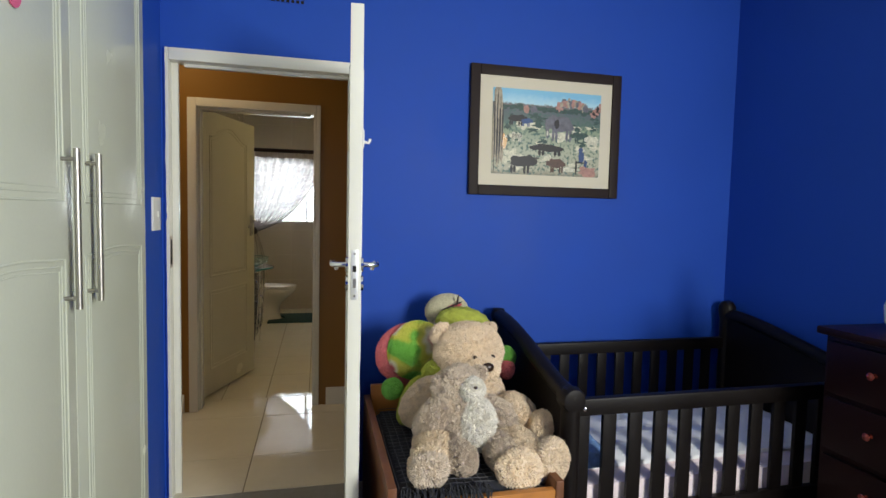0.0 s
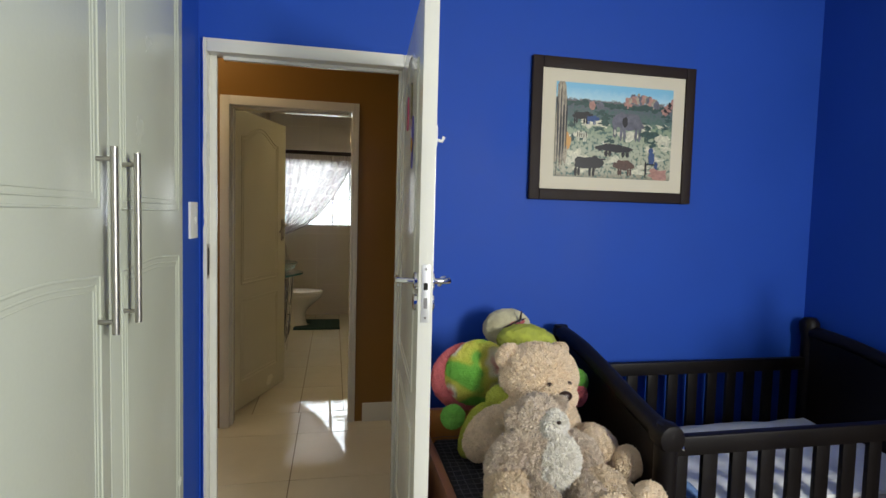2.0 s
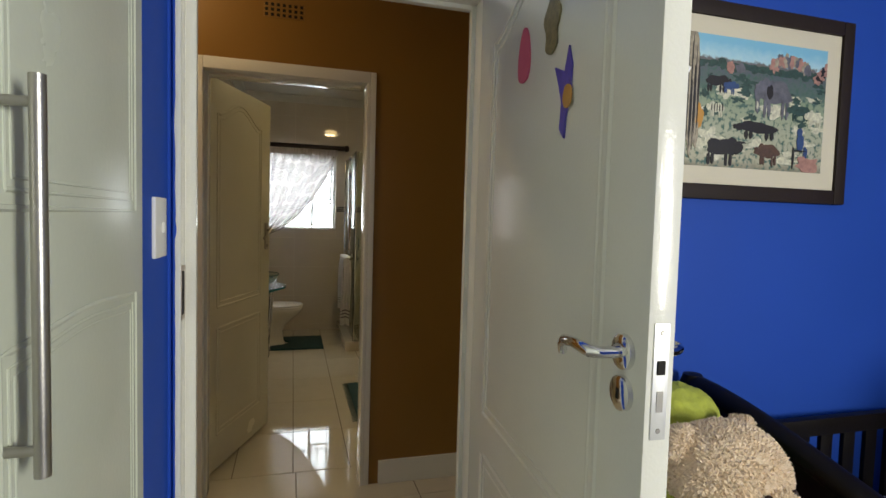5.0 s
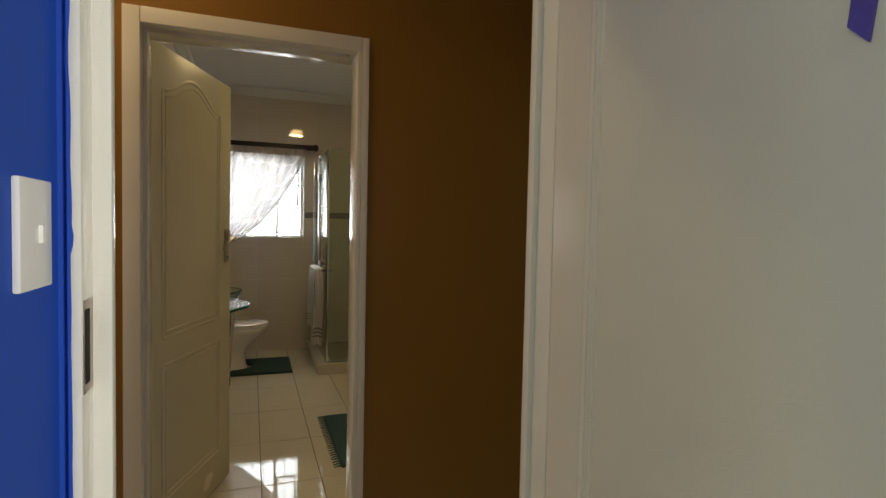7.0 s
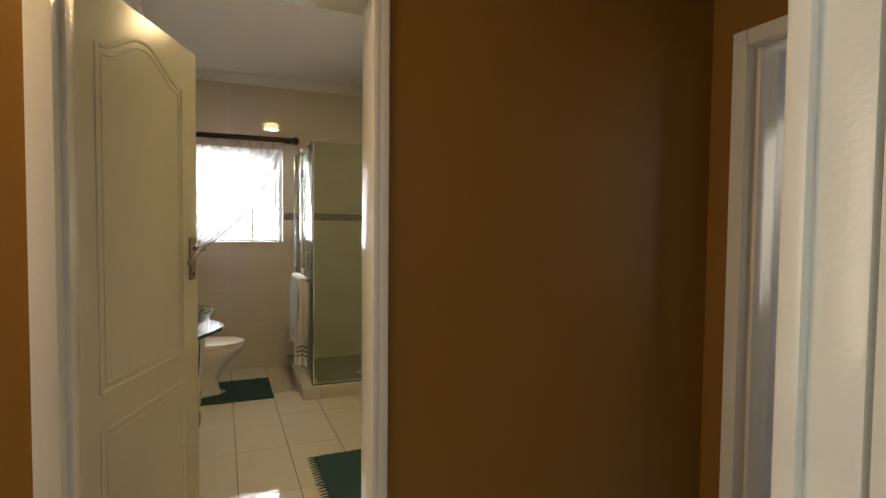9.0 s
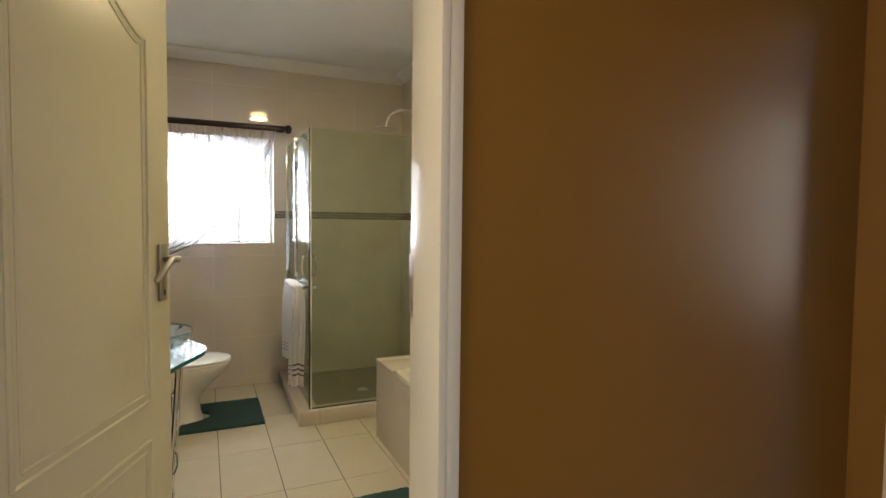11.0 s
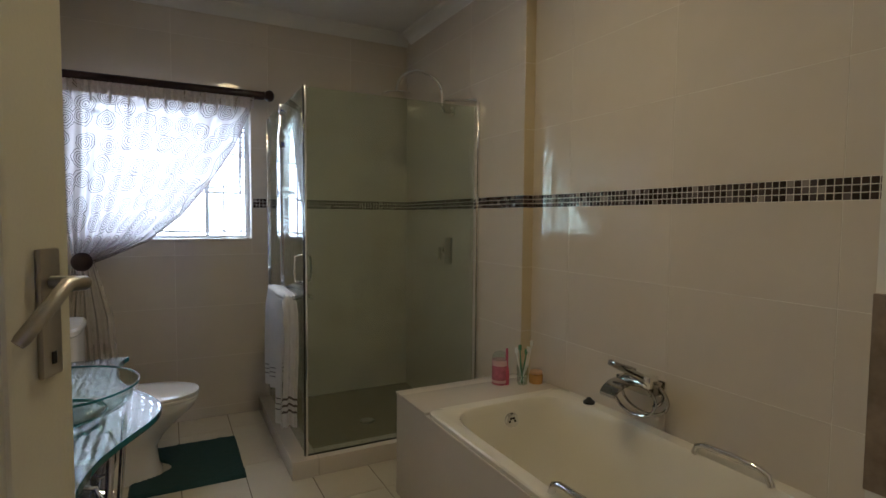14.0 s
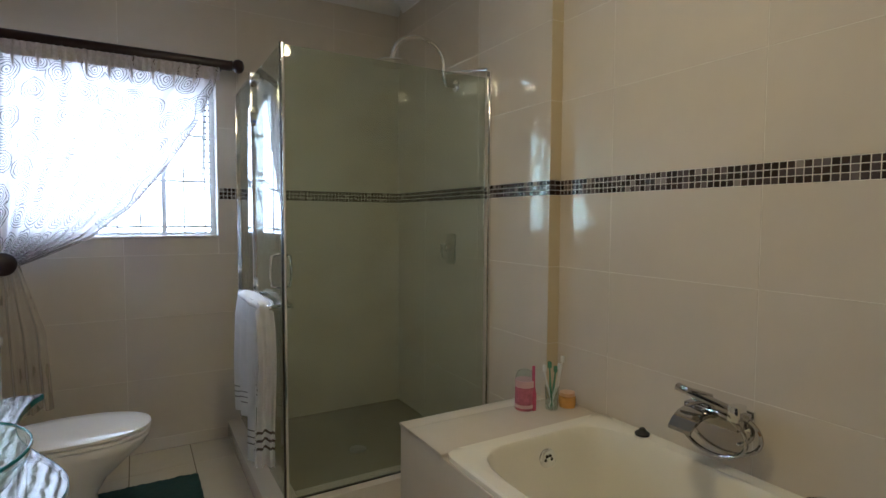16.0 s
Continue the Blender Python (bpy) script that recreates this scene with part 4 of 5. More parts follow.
# chest of drawers against the side wall
cd = thing("chest_of_drawers", "dark mahogany chest of drawers with round knobs", "drawers")
DX, DY0, DY1 = 1.93, 0.22, 1.16
part("body", boxed(DX + 0.012, 2.385, DY0, DY1, 0.05, 0.95, 0.004), REDWOOD, cd)
part("top", boxed(DX - 0.02, 2.387, DY0 - 0.02, DY1 + 0.02, 0.95, 0.98, 0.008), REDWOOD, cd)
part("plinth", boxed(DX + 0.03, 2.385, DY0 + 0.02, DY1 - 0.02, 0.0, 0.05), REDWOOD, cd)
for z0 in (0.075, 0.30, 0.52, 0.735):
    dw = part("drawer", boxed(DX - 0.006, DX + 0.012, DY0 + 0.02, DY1 - 0.02, z0, z0 + 0.195, 0.006), REDWOOD, cd)
    for y in (DY0 + 0.2, DY1 - 0.2):
        part("knob", turned(bmesh.new(), (DX - 0.006, y, z0 + 0.11), (-1, 0, 0), [(0, 0.0), (0, 0.009), (0.010, 0.007), (0.014, 0.012), (0.022, 0.014), (0.027, 0.010), (0.030, 0.0)], 16), KNOBWOOD, dw, "round polished red wooden knob")
jr = tagged(part("ceramic_jar", turned(bmesh.new(), (2.13, 1.02, 0.981), (0, 0, 1), [(0, 0.0), (0, 0.04), (0.03, 0.062), (0.09, 0.066), (0.14, 0.05), (0.16, 0.03), (0.17, 0.0)], 24), PLASTIC), "pale rounded jar on the chest of drawers", "jar")

# toy seat: an open pine chair-like box with a woven blanket
ts = thing("toy_bench", "varnished pine bench box holding stuffed toys", "bench")
TX0, TX1, TY0, TY1 = 0.25, 0.84, 1.11, 1.98
part("side", boxed(TX0, TX0 + 0.03, TY0, TY1, 0.0, 0.53, 0.006), BENCHWOOD, ts)
part("side", boxed(TX1 - 0.03, TX1, TY0, TY1, 0.0, 0.50, 0.006), BENCHWOOD, ts)
part("front", boxed(TX0 + 0.03, TX1 - 0.03, TY0, TY0 + 0.03, 0.0, 0.472, 0.006), ORANGEWOOD, ts)
part("back", boxed(TX0 + 0.03, TX1 - 0.03, TY1 - 0.03, TY1, 0.0, 0.58, 0.006), ORANGEWOOD, ts)
part("seat", boxed(TX0 + 0.03, TX1 - 0.03, TY0 + 0.03, TY1 - 0.03, 0.37, 0.40), ORANGEWOOD, ts)
bl = thing("woven_blanket", "black woven blanket with pale checks on the bench", "blanket")
part("cloth", padded(TX0 + 0.032, TX1 - 0.032, TY0 + 0.035, TY1 - 0.035, 0.405, 0.475, 0.012, 40, 50, 8.0), CLOTH, bl)
b = bmesh.new()
for k in range(18):
    x = TX0 + 0.05 + k * 0.028
    tube(b, [(x, y, 0.478 + 0.012 * noise.noise(Vector((x * 5, y * 5, 8.0))) + 0.006 * noise.noise(Vector((x * 14, y * 10, 11.0)))) for y in np.linspace(TY0 + 0.08, TY1 - 0.08, 30)], 0.0012, 4)
for k in range(25):
    y = TY0 + 0.09 + k * 0.030
    tube(b, [(x, y, 0.478 + 0.012 * noise.noise(Vector((x * 5, y * 5, 8.0))) + 0.006 * noise.noise(Vector((x * 14, y * 10, 11.0)))) for x in np.linspace(TX0 + 0.06, TX1 - 0.06, 20)], 0.0012, 4)
tagged(part("weave", b, CLOTHLINE, bl, "pale woven check threads"), kind="stuff")
b = bmesh.new()
for k in range(46):
    x = TX0 + 0.045 + k * 0.0065
    r_ = random.random
    tube(b, [(x, TY0 + 0.06, 0.475), (x + 0.01 * (r_() - 0.5), TY0 + 0.035, 0.49 + 0.015 * r_()), (x + 0.02 * (r_() - 0.5), TY0 + 0.01, 0.485 + 0.01 * r_()), (x + 0.03 * (r_() - 0.5), TY0 - 0.008, 0.470 - 0.03 * r_())], 0.003, 5)
tagged(part("fringe", b, CLOTH, bl), kind="stuff")


# stuffed toys, each one plain soft mesh
def toy(name, mats, lumps, label, fuzz):
    b = bmesh.new()
    for c, r, rot, mat, *opt in lumps:
        lump(b, c, r, rot, mat, opt[0] if opt else fuzz, opt[1] if len(opt) > 1 else (5 if max(r) > 0.09 else 4), 0.0 if opt else fuzz)
    return tagged(part(name, b, mats), label, "stuffed toy", group="stuffed toys on the bench")


toy("teddy_bear", [FUR_BEIGE, FUR_TAN, NOSE], [
    ((0.665, 1.68, 0.795), (0.150, 0.125, 0.125), (0, 0, 0), 1),
    ((0.550, 1.70, 0.865), (0.048, 0.035, 0.052), (0, 0, 20), 1), ((0.775, 1.75, 0.868), (0.036, 0.03, 0.036), (0, 0, -20), 1),
    ((0.690, 1.56, 0.757), (0.072, 0.050, 0.055), (0, 0, 0), 1),
    ((0.697, 1.512, 0.772), (0.025, 0.016, 0.019), (0, 0, 0), 2, 0.0, 3),
    ((0.652, 1.546, 0.803), (0.010, 0.008, 0.010), (0, 0, 0), 2, 0.0, 2), ((0.729, 1.552, 0.803), (0.010, 0.008, 0.010), (0, 0, 0), 2, 0.0, 2),
    ((0.640, 1.64, 0.600), (0.175, 0.145, 0.165), (0, 0, 0), 0),
    ((0.455, 1.60, 0.620), (0.072, 0.075, 0.125), (20, 35, 0), 0), ((0.835, 1.53, 0.580), (0.065, 0.075, 0.135), (35, -50, 0), 0),
    ((0.905, 1.44, 0.555), (0.055, 0.055, 0.055), (0, 0, 0), 1),
    ((0.450, 1.37, 0.530), (0.075, 0.16, 0.070), (0, 0, -14), 0), ((0.400, 1.215, 0.535), (0.068, 0.045, 0.072), (0, 0, -10), 0),
    ((0.745, 1.36, 0.520), (0.085, 0.17, 0.072), (0, 0, 20), 0), ((0.845, 1.225, 0.515), (0.070, 0.050, 0.082), (0, 0, 20), 0),
    ((0.715, 1.20, 0.505), (0.085, 0.055, 0.070), (0, 0, 0), 1),
], "large beige plush teddy bear sitting on the bench", 0.005)
toy("teddy_bear", [FUR_GREY, FUR_WHITE, NOSE], [
    ((0.560, 1.42, 0.742), (0.080, 0.072, 0.072), (0, 0, 0), 0),
    ((0.485, 1.42, 0.735), (0.036, 0.025, 0.040), (0, 0, 0), 0), ((0.630, 1.43, 0.775), (0.030, 0.024, 0.032), (0, 0, 0), 0),
    ((0.585, 1.36, 0.742), (0.046, 0.040, 0.042), (0, 0, 0), 1),
    ((0.588, 1.318, 0.760), (0.008, 0.006, 0.006), (0, 0, 0), 2, 0.0, 2),
    ((0.590, 1.41, 0.610), (0.105, 0.085, 0.120), (0, 0, 0), 0), ((0.608, 1.355, 0.610), (0.070, 0.050, 0.095), (0, 0, 0), 1),
    ((0.455, 1.40, 0.635), (0.050, 0.052, 0.100), (10, 40, 0), 0), ((0.715, 1.40, 0.625), (0.045, 0.050, 0.095), (10, -45, 0), 0),
    ((0.520, 1.30, 0.525), (0.060, 0.10, 0.055), (0, 0, 15), 0), ((0.690, 1.31, 0.525), (0.065, 0.10, 0.058), (0, 0, -15), 0),
    ((0.395, 1.175, 0.545), (0.062, 0.030, 0.058), (0, 0, 0), 0),
], "smaller grey and white plush bear on the big bear's lap", 0.0065)
toy("plush_turtle", [FUR_SHELL, FUR_GREEN, FUR_PINK, FUR_WHITE, FUR_LIME], [
    ((0.445, 1.90, 0.735), (0.150, 0.060, 0.150), (12, 0, 0), 2),
    ((0.475, 1.86, 0.760), (0.135, 0.070, 0.140), (12, 0, 0), 0),
    ((0.540, 1.70, 0.700), (0.070, 0.065, 0.060), (0, 0, 0), 4), ((0.575, 1.655, 0.715), (0.030, 0.020, 0.020), (0, 0, 0), 2),
    ((0.350, 1.74, 0.630), (0.045, 0.045, 0.045), (0, 0, 0), 1), ((0.430, 1.70, 0.590), (0.050, 0.05, 0.110), (0, 25, 0), 4),
], "round yellow, green and pink plush turtle on the bench", 0.003)
toy("plush_frog", [FUR_CREAM, FUR_LIME, FUR_PINK, NOSE, FUR_GREEN], [
    ((0.650, 2.02, 0.905), (0.105, 0.080, 0.085), (0, 0, 0), 0), ((0.700, 1.90, 0.870), (0.130, 0.085, 0.075), (0, 8, 0), 1, 0.006),
    ((0.655, 1.945, 0.935), (0.050, 0.012, 0.010), (0, -22, 0), 2), ((0.655, 1.94, 0.945), (0.055, 0.010, 0.004), (0, -22, 0), 3, 0.0),
    ((0.680, 1.94, 0.965), (0.004, 0.008, 0.035), (0, 10, 0), 3, 0.0),
    ((0.66, 1.90, 0.700), (0.12, 0.08, 0.16), (0, 0, 0), 1), ((0.875, 1.78, 0.735), (0.040, 0.045, 0.050), (0, 0, 0), 4), ((0.868, 1.76, 0.690), (0.035, 0.040, 0.05), (0, 0, 0), 2),
], "cream and lime plush toy with pink stripes behind the bear", 0.003)

# ---------- bathroom ----------
# curtain on a wooden rod
rod = thing("curtain_rod", "dark wooden curtain rod with round finials", "curtain rod")
part("rod", tubed([(-0.93, 7.165, 2.200), (0.225, 7.165, 2.200)], 0.029, 16), RODWOOD, rod)
for x, s in ((0.225, 1), (-0.93, -1)):
    part("finial", turned(bmesh.new(), (x, 7.165, 2.203), (s, 0, 0), [(0, 0.0), (0, 0.026), (0.008, 0.03), (0.014, 0.022), (0.024, 0.034), (0.044, 0.040), (0.064, 0.033), (0.074, 0.016), (0.076, 0.0)] if s > 0 else [(0, 0.0), (0, 0.028), (0.012, 0.028), (0.02, 0.0)], 18), RODWOOD, rod)
for x in (-0.86, 0.18):
    part("bracket", tubed([(x, YB, 2.19), (x, 7.165, 2.19)], 0.008), RODWOOD, rod)

cu = thing("curtain", "sheer white curtain with circle pattern tied back", "curtain")
EDGE = [(2.20, 0.17), (2.074, 0.135), (1.853, 0.045), (1.634, -0.09), (1.386, -0.28), (1.233, -0.46), (1.14, -0.66), (1.09, -0.78)]
EZ, EX = [e[0] for e in EDGE][::-1], [e[1] for e in EDGE][::-1]
b = bmesh.new()
uvl = b.loops.layers.uv.new("UVMap")
NU, NV = 150, 70
rows = []
for j in range(NV + 1):
    v = j / NV
    row = []
    for i in range(NU + 1):
        u = i / NU
        # each thread sags from its place on the rod to the tie
        zr = 2.178 - 1.088 * v
        xr = float(np.interp(zr, EZ, EX))
        xl = -0.895 + 0.03 * max(0, (v - 0.8) / 0.2)
        x = xl + (xr - xl) * u
        fold = 0.022 * math.sin(2 * math.pi * 11 * u + 1.5 * math.sin(5 * u)) * (0.55 + 0.45 * v)
        gather = 0.008 * math.sin(2 * math.pi * 34 * u) * max(0, 1 - v * 9)
        y = 7.155 + fold + gather + 0.01 * noise.noise(Vector((x * 6, zr * 4, 1)))
        row.append((b.verts.new((x, y, zr)), (u * 1.12, (1 - v) * 1.1)))
    rows.append(row)
for r, s in zip(rows, rows[1:]):
    for i in range(NU):
        q4 = (r[i], r[i + 1], s[i + 1], s[i])
        f = b.faces.new([k[0] for k in q4])
        for lo, k in zip(f.loops, q4):
            lo[uvl].uv = k[1]
part("drape", b, SHEER, cu)
b = bmesh.new()
uvl = b.loops.layers.uv.new("UVMap")
rows = []
for j in range(41):
    v = j / 40
    row = []
    for i in range(61):
        u = i / 60
        half = 0.055 + 0.075 * min(1, v * 2.2) + 0.01 * v
        x = -0.815 + 0.03 * v + half * (2 * u - 1)
        y = 7.15 + (0.012 + 0.018 * v) * math.sin(2 * math.pi * 5 * u + 1.0)
        row.append((b.verts.new((x, y, 1.09 - 0.74 * v + 0.015 * math.sin(9 * u))), (u * 0.8, v * 0.7 + 2)))
    rows.append(row)
for r, s in zip(rows, rows[1:]):
    for i in range(60):
        q4 = (r[i], r[i + 1], s[i + 1], s[i])
        f = b.faces.new([k[0] for k in q4])
        for lo, k in zip(f.loops, q4):
            lo[uvl].uv = k[1]
part("tail", b, SHEERTAIL, cu, "gathered tail below the tieback")
b = bmesh.new()
hem = [(float(np.interp(z, EZ, EX)) - 0.004, 7.150 + 0.004 * math.sin(z * 40), z) for z in np.linspace(2.17, 1.10, 50)]
tube(b, hem, 0.007, 8)
tube(b, [(x - 0.035 - 0.014 * math.sin(z * 26), y - 0.004, z) for x, y, z in hem[2:]], 0.003, 6)
for v in b.verts:
    v.co.y = 7.148 + (v.co.y - 7.148) * 0.5
part("hem", b, SHEERTAIL, cu, "thicker folded hem")
hd = bmesh.new()
rings_ = []
for k in range(121):
    u = k / 120
    x = -0.895 + 1.06 * u
    y = 7.142 + 0.006 * math.sin(2 * math.pi * 34 * u)
    rings_.append([Vector((x, y, 2.176)), Vector((x, y + 0.004, 2.176)), Vector((x, y + 0.004, 2.105)), Vector((x, y, 2.105))])
loft(hd, rings_)
part("heading", hd, HEMCLOTH, cu, "gathered heading tape")
for k in range(11):
    x = -0.85 + k * 0.098
    part("pinch_pleat", turned(bmesh.new(), (x, 7.135, 2.15), (0, 0, -1), [(0, 0.0), (0.0, 0.004), (0.03, 0.008), (0.075, 0.007), (0.10, 0.002), (0.11, 0.0)], 8), HEMCLOTH, cu)
tb = thing("curtain_tieback", "dark round wooden curtain tieback knob", "tieback")
part("stem", tubed([(-0.80, YB, 1.105), (-0.80, 7.12, 1.105)], 0.010), RODWOOD, tb)
part("knob", turned(bmesh.new(), (-0.82, 7.12, 1.105), (0.25, -1, 0.05), [(0, 0.0), (0, 0.03), (0.008, 0.052), (0.022, 0.056), (0.034, 0.048), (0.042, 0.025), (0.044, 0.0)], 24), RODWOOD, tb)

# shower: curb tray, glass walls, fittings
# one even olive brown for the tray, darker than the curb's tile
TRAYTILE = material("dark_shower_floor", (0.25, 0.22, 0.16), 0.25, vary=0.15, scale=5)
tr = thing("shower_tray", "cream tiled shower curb and tray", "shower tray")
b = bmesh.new()
box(b, 0.19, 0.33, 6.11, YB - 0.001, 0, 0.10, 0.006)
box(b, 0.33, XS - 0.001, 6.11, 6.24, 0, 0.10, 0.006)
part("curb", b, TILE, tr)
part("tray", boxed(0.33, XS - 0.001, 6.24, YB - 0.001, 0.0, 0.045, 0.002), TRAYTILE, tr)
part("drain", turned(bmesh.new(), (0.78, 6.62, 0.045), (0, 0, 1), [(0, 0.0), (0, 0.05), (0.004, 0.048), (0.005, 0.0)], 24), STEEL, tr)
se = thing("shower_enclosure", "frameless grey green glass shower enclosure with chrome trim", "shower")
GX, GY = 0.272, 6.158
for n_, bb in (("front_glass", boxed(GX + 0.010, XS - 0.012, GY, GY + 0.007, 0.104, 2.055, 0.001)), ("door_glass", boxed(GX - 0.004, GX + 0.004, GY + 0.010, 6.79, 0.115, 2.055, 0.001)), ("side_glass", boxed(GX - 0.004, GX + 0.004, 6.80, YB - 0.014, 0.104, 2.055, 0.001))):
    g = part(n_, bb, GLASS, se)
    g.visible_shadow = False
part("corner_seal", boxed(GX - 0.007, GX - 0.001, GY - 0.003, GY + 0.009, 0.10, 2.06, 0.001), BLACK, se)
part("corner_trim", boxed(GX + 0.001, GX + 0.012, GY - 0.005, GY + 0.012, 0.10, 2.06, 0.002), CHROME, se)
part("joint_trim", boxed(GX - 0.007, GX + 0.007, 6.790, 6.800, 0.104, 2.065, 0.001), CHROME, se)
part("wall_trim", boxed(GX - 0.011, GX + 0.011, YB - 0.016, YB - 0.001, 0.10, 2.06, 0.002), CHROME, se)
b = boxed(XS - 0.014, XS - 0.001, GY - 0.012, GY + 0.018, 0.10, 2.09, 0.002)
box(b, XS - 0.040, XS - 0.016, GY - 0.004, GY - 0.0005, 0.10, 2.06, 0.001)
part("wall_trim", b, CHROME, se)
part("bottom_seal", boxed(GX + 0.012, XS - 0.014, GY - 0.002, GY + 0.009, 0.100, 0.106), BLACK, se)
for z in (0.35, 1.86):
    part("hinge", boxed(GX - 0.018, GX + 0.018, 6.765, 6.825, z - 0.04, z + 0.04, 0.004), CHROME, se)
part("top_clip", boxed(GX - 0.016, GX + 0.016, 6.75, 6.80, 2.03, 2.075, 0.004), CHROME, se)
b = tubed([(GX, YB - 0.012, 2.064), (GX, 7.0, 2.072), (GX, 6.80, 2.064)], 0.006)
part("brace", b, CHROME, se)
b = tubed([(XS - 0.004, GY + 0.02, 2.105), (1.27, 6.56, 2.165)], 0.009, 10)
part("brace", b, CHROME, se)
for s in (-1, 1):
    b = bmesh.new()
    pts = [(GX + s * 0.004, 6.24, 0.95)] + [(GX + s * (0.068 - 0.02 * abs(math.cos(a))), 6.20 + 0.25 * (1 - math.cos(a)), 0.95) for a in np.linspace(0.15, math.pi - 0.15, 14)] + [(GX + s * 0.004, 6.66, 0.95)]
    part("towel_rail", tube(b, pts, 0.010, 10), CHROME, se, "chrome towel rail")
    pts = [(GX + s * 0.004, 6.205, 1.18), (GX + s * 0.04, 6.205, 1.17), (GX + s * 0.045, 6.205, 1.10), (GX + s * 0.04, 6.205, 1.04), (GX + s * 0.004, 6.205, 1.03)]
    part("pull_handle", tubed(pts, 0.006, 8), CHROME, se)

# towel over the rail
tw = thing("towel", "white terry towel with grey stripes over the rail", "towel")


def towel_sheet(x_out, z_low, y0, y1, seed):
    b = bmesh.new()
    rows = []
    for j in range(141):
        v = j / 140
        row = []
        for i in range(41):
            u = i / 40
            y = y0 + (y1 - y0) * u + 0.012 * math.sin(7 * v + seed)
            z = 0.967 - v * (0.967 - z_low) - 0.05 * u * v
            x = x_out - 0.010 * math.sin(2 * math.pi * (1.6 * u + 0.2 * seed)) * min(1, 0.25 + v * 1.5) - 0.018 * min(1, v * 5)
            row.append(b.verts.new((x, y, z)))
        rows.append(row)
    for j, (r, s) in enumerate(zip(rows, rows[1:])):
        for i in range(40):
            f = b.faces.new((r[i], r[i + 1], s[i + 1], s[i]))
            f.material_index = 1 if j in (112, 118, 124) else 0
    bmesh.ops.solidify(b, geom=list(b.faces), thickness=0.010)
    return b


fold = bmesh.new()
loft(fold, [[Vector((GX - 0.062 + 0.040 * math.cos(a) * k, y, 0.950 + 0.024 * math.sin(a) * k + 0.004 * math.sin(y * 40))) for a in (2 * math.pi * i / 20 for i in range(20))] for y, k in ((6.222, 0.25), (6.232, 0.7), (6.30, 0.95), (6.40, 1.04), (6.50, 1.0), (6.60, 1.03), (6.70, 0.95), (6.71, 0.7))])
part("top_fold", fold, TOWEL, tw)
part("front_fall", towel_sheet(GX - 0.088, 0.255, 6.205, 6.47, 1), [TOWEL, TOWELSTRIPE], tw, "front fall with grey stripes")
part("front_fall", towel_sheet(GX - 0.088, 0.40, 6.44, 6.74, 3), [TOWEL, TOWELSTRIPE], tw)
part("back_fall", towel_sheet(GX - 0.022, 0.42, 6.24, 6.68, 2), [TOWEL, TOWELSTRIPE], tw)

b = bmesh.new()
rows = []
for j in range(121):
    v = j / 120
    row = []
    for i in range(31):
        u = i / 30
        x = GX - 0.108 + 0.078 * u + 0.006 * math.sin(5 * v)
        y = 6.196 + 0.013 * math.sin(2 * math.pi * 2.3 * u + 0.8) * min(1, 0.2 + 1.4 * v) + 0.02 * (1 - min(1, v * 8))
        row.append(b.verts.new((x, y, 0.955 - v * 0.70 + 0.012 * math.sin(4 * u) - 0.018 * abs(2 * u - 1) * (1 - min(1, v * 6)))))
    rows.append(row)
for j, (r, q4) in enumerate(zip(rows, rows[1:])):
    for i in range(30):
        f = b.faces.new((r[i], r[i + 1], q4[i + 1], q4[i]))
        f.material_index = 1 if j in (93, 94, 99, 100, 105, 106) else 0
bmesh.ops.solidify(b, geom=list(b.faces), thickness=0.008)
part("front_fall", b, [TOWEL, TOWELSTRIPE], tw, "folded front edge with grey stripes")

sh = thing("rain_shower", "chrome gooseneck shower arm with a round rain head", "shower")
AY = 6.50
arm = [(XS, AY, 2.09), (1.27, AY, 2.085), (1.255, AY, 2.12)]
arm += [(1.095 + 0.16 * math.cos(a), AY, 2.19 + 0.13 * math.sin(a)) for a in np.linspace(0.1, math.pi - 0.1, 20)]
arm += [(0.930, AY, 2.175)]
part("arm", tubed(arm, 0.0125, 12), CHROME, sh)
part("rose", turned(bmesh.new(), (0.930, AY, 2.178), (0, 0, -1), [(0, 0.0), (0, 0.014), (0.012, 0.018), (0.016, 0.095), (0.024, 0.10), (0.027, 0.09), (0.027, 0.0)], 28), CHROME, sh)
part("flange", turned(bmesh.new(), (XS, AY, 2.09), (-1, 0, 0), [(0, 0.0), (0, 0.034), (0.008, 0.032), (0.014, 0.014), (0.014, 0.0)], 20), CHROME, sh)
mx_ = thing("shower_mixer", "chrome shower mixer with lever on the tiles", "mixer")
part("plate", boxed(XS - 0.012, XS, 6.49, 6.585, 1.07, 1.25, 0.004), STEEL, mx_)
part("body", turned(bmesh.new(), (XS - 0.01, 6.54, 1.17), (-1, 0, 0), [(0, 0.0), (0, 0.026), (0.04, 0.024), (0.045, 0.0)], 20), CHROME, mx_)
part("lever", boxed(XS - 0.075, XS - 0.05, 6.527, 6.553, 1.10, 1.19, 0.005), CHROME, mx_)

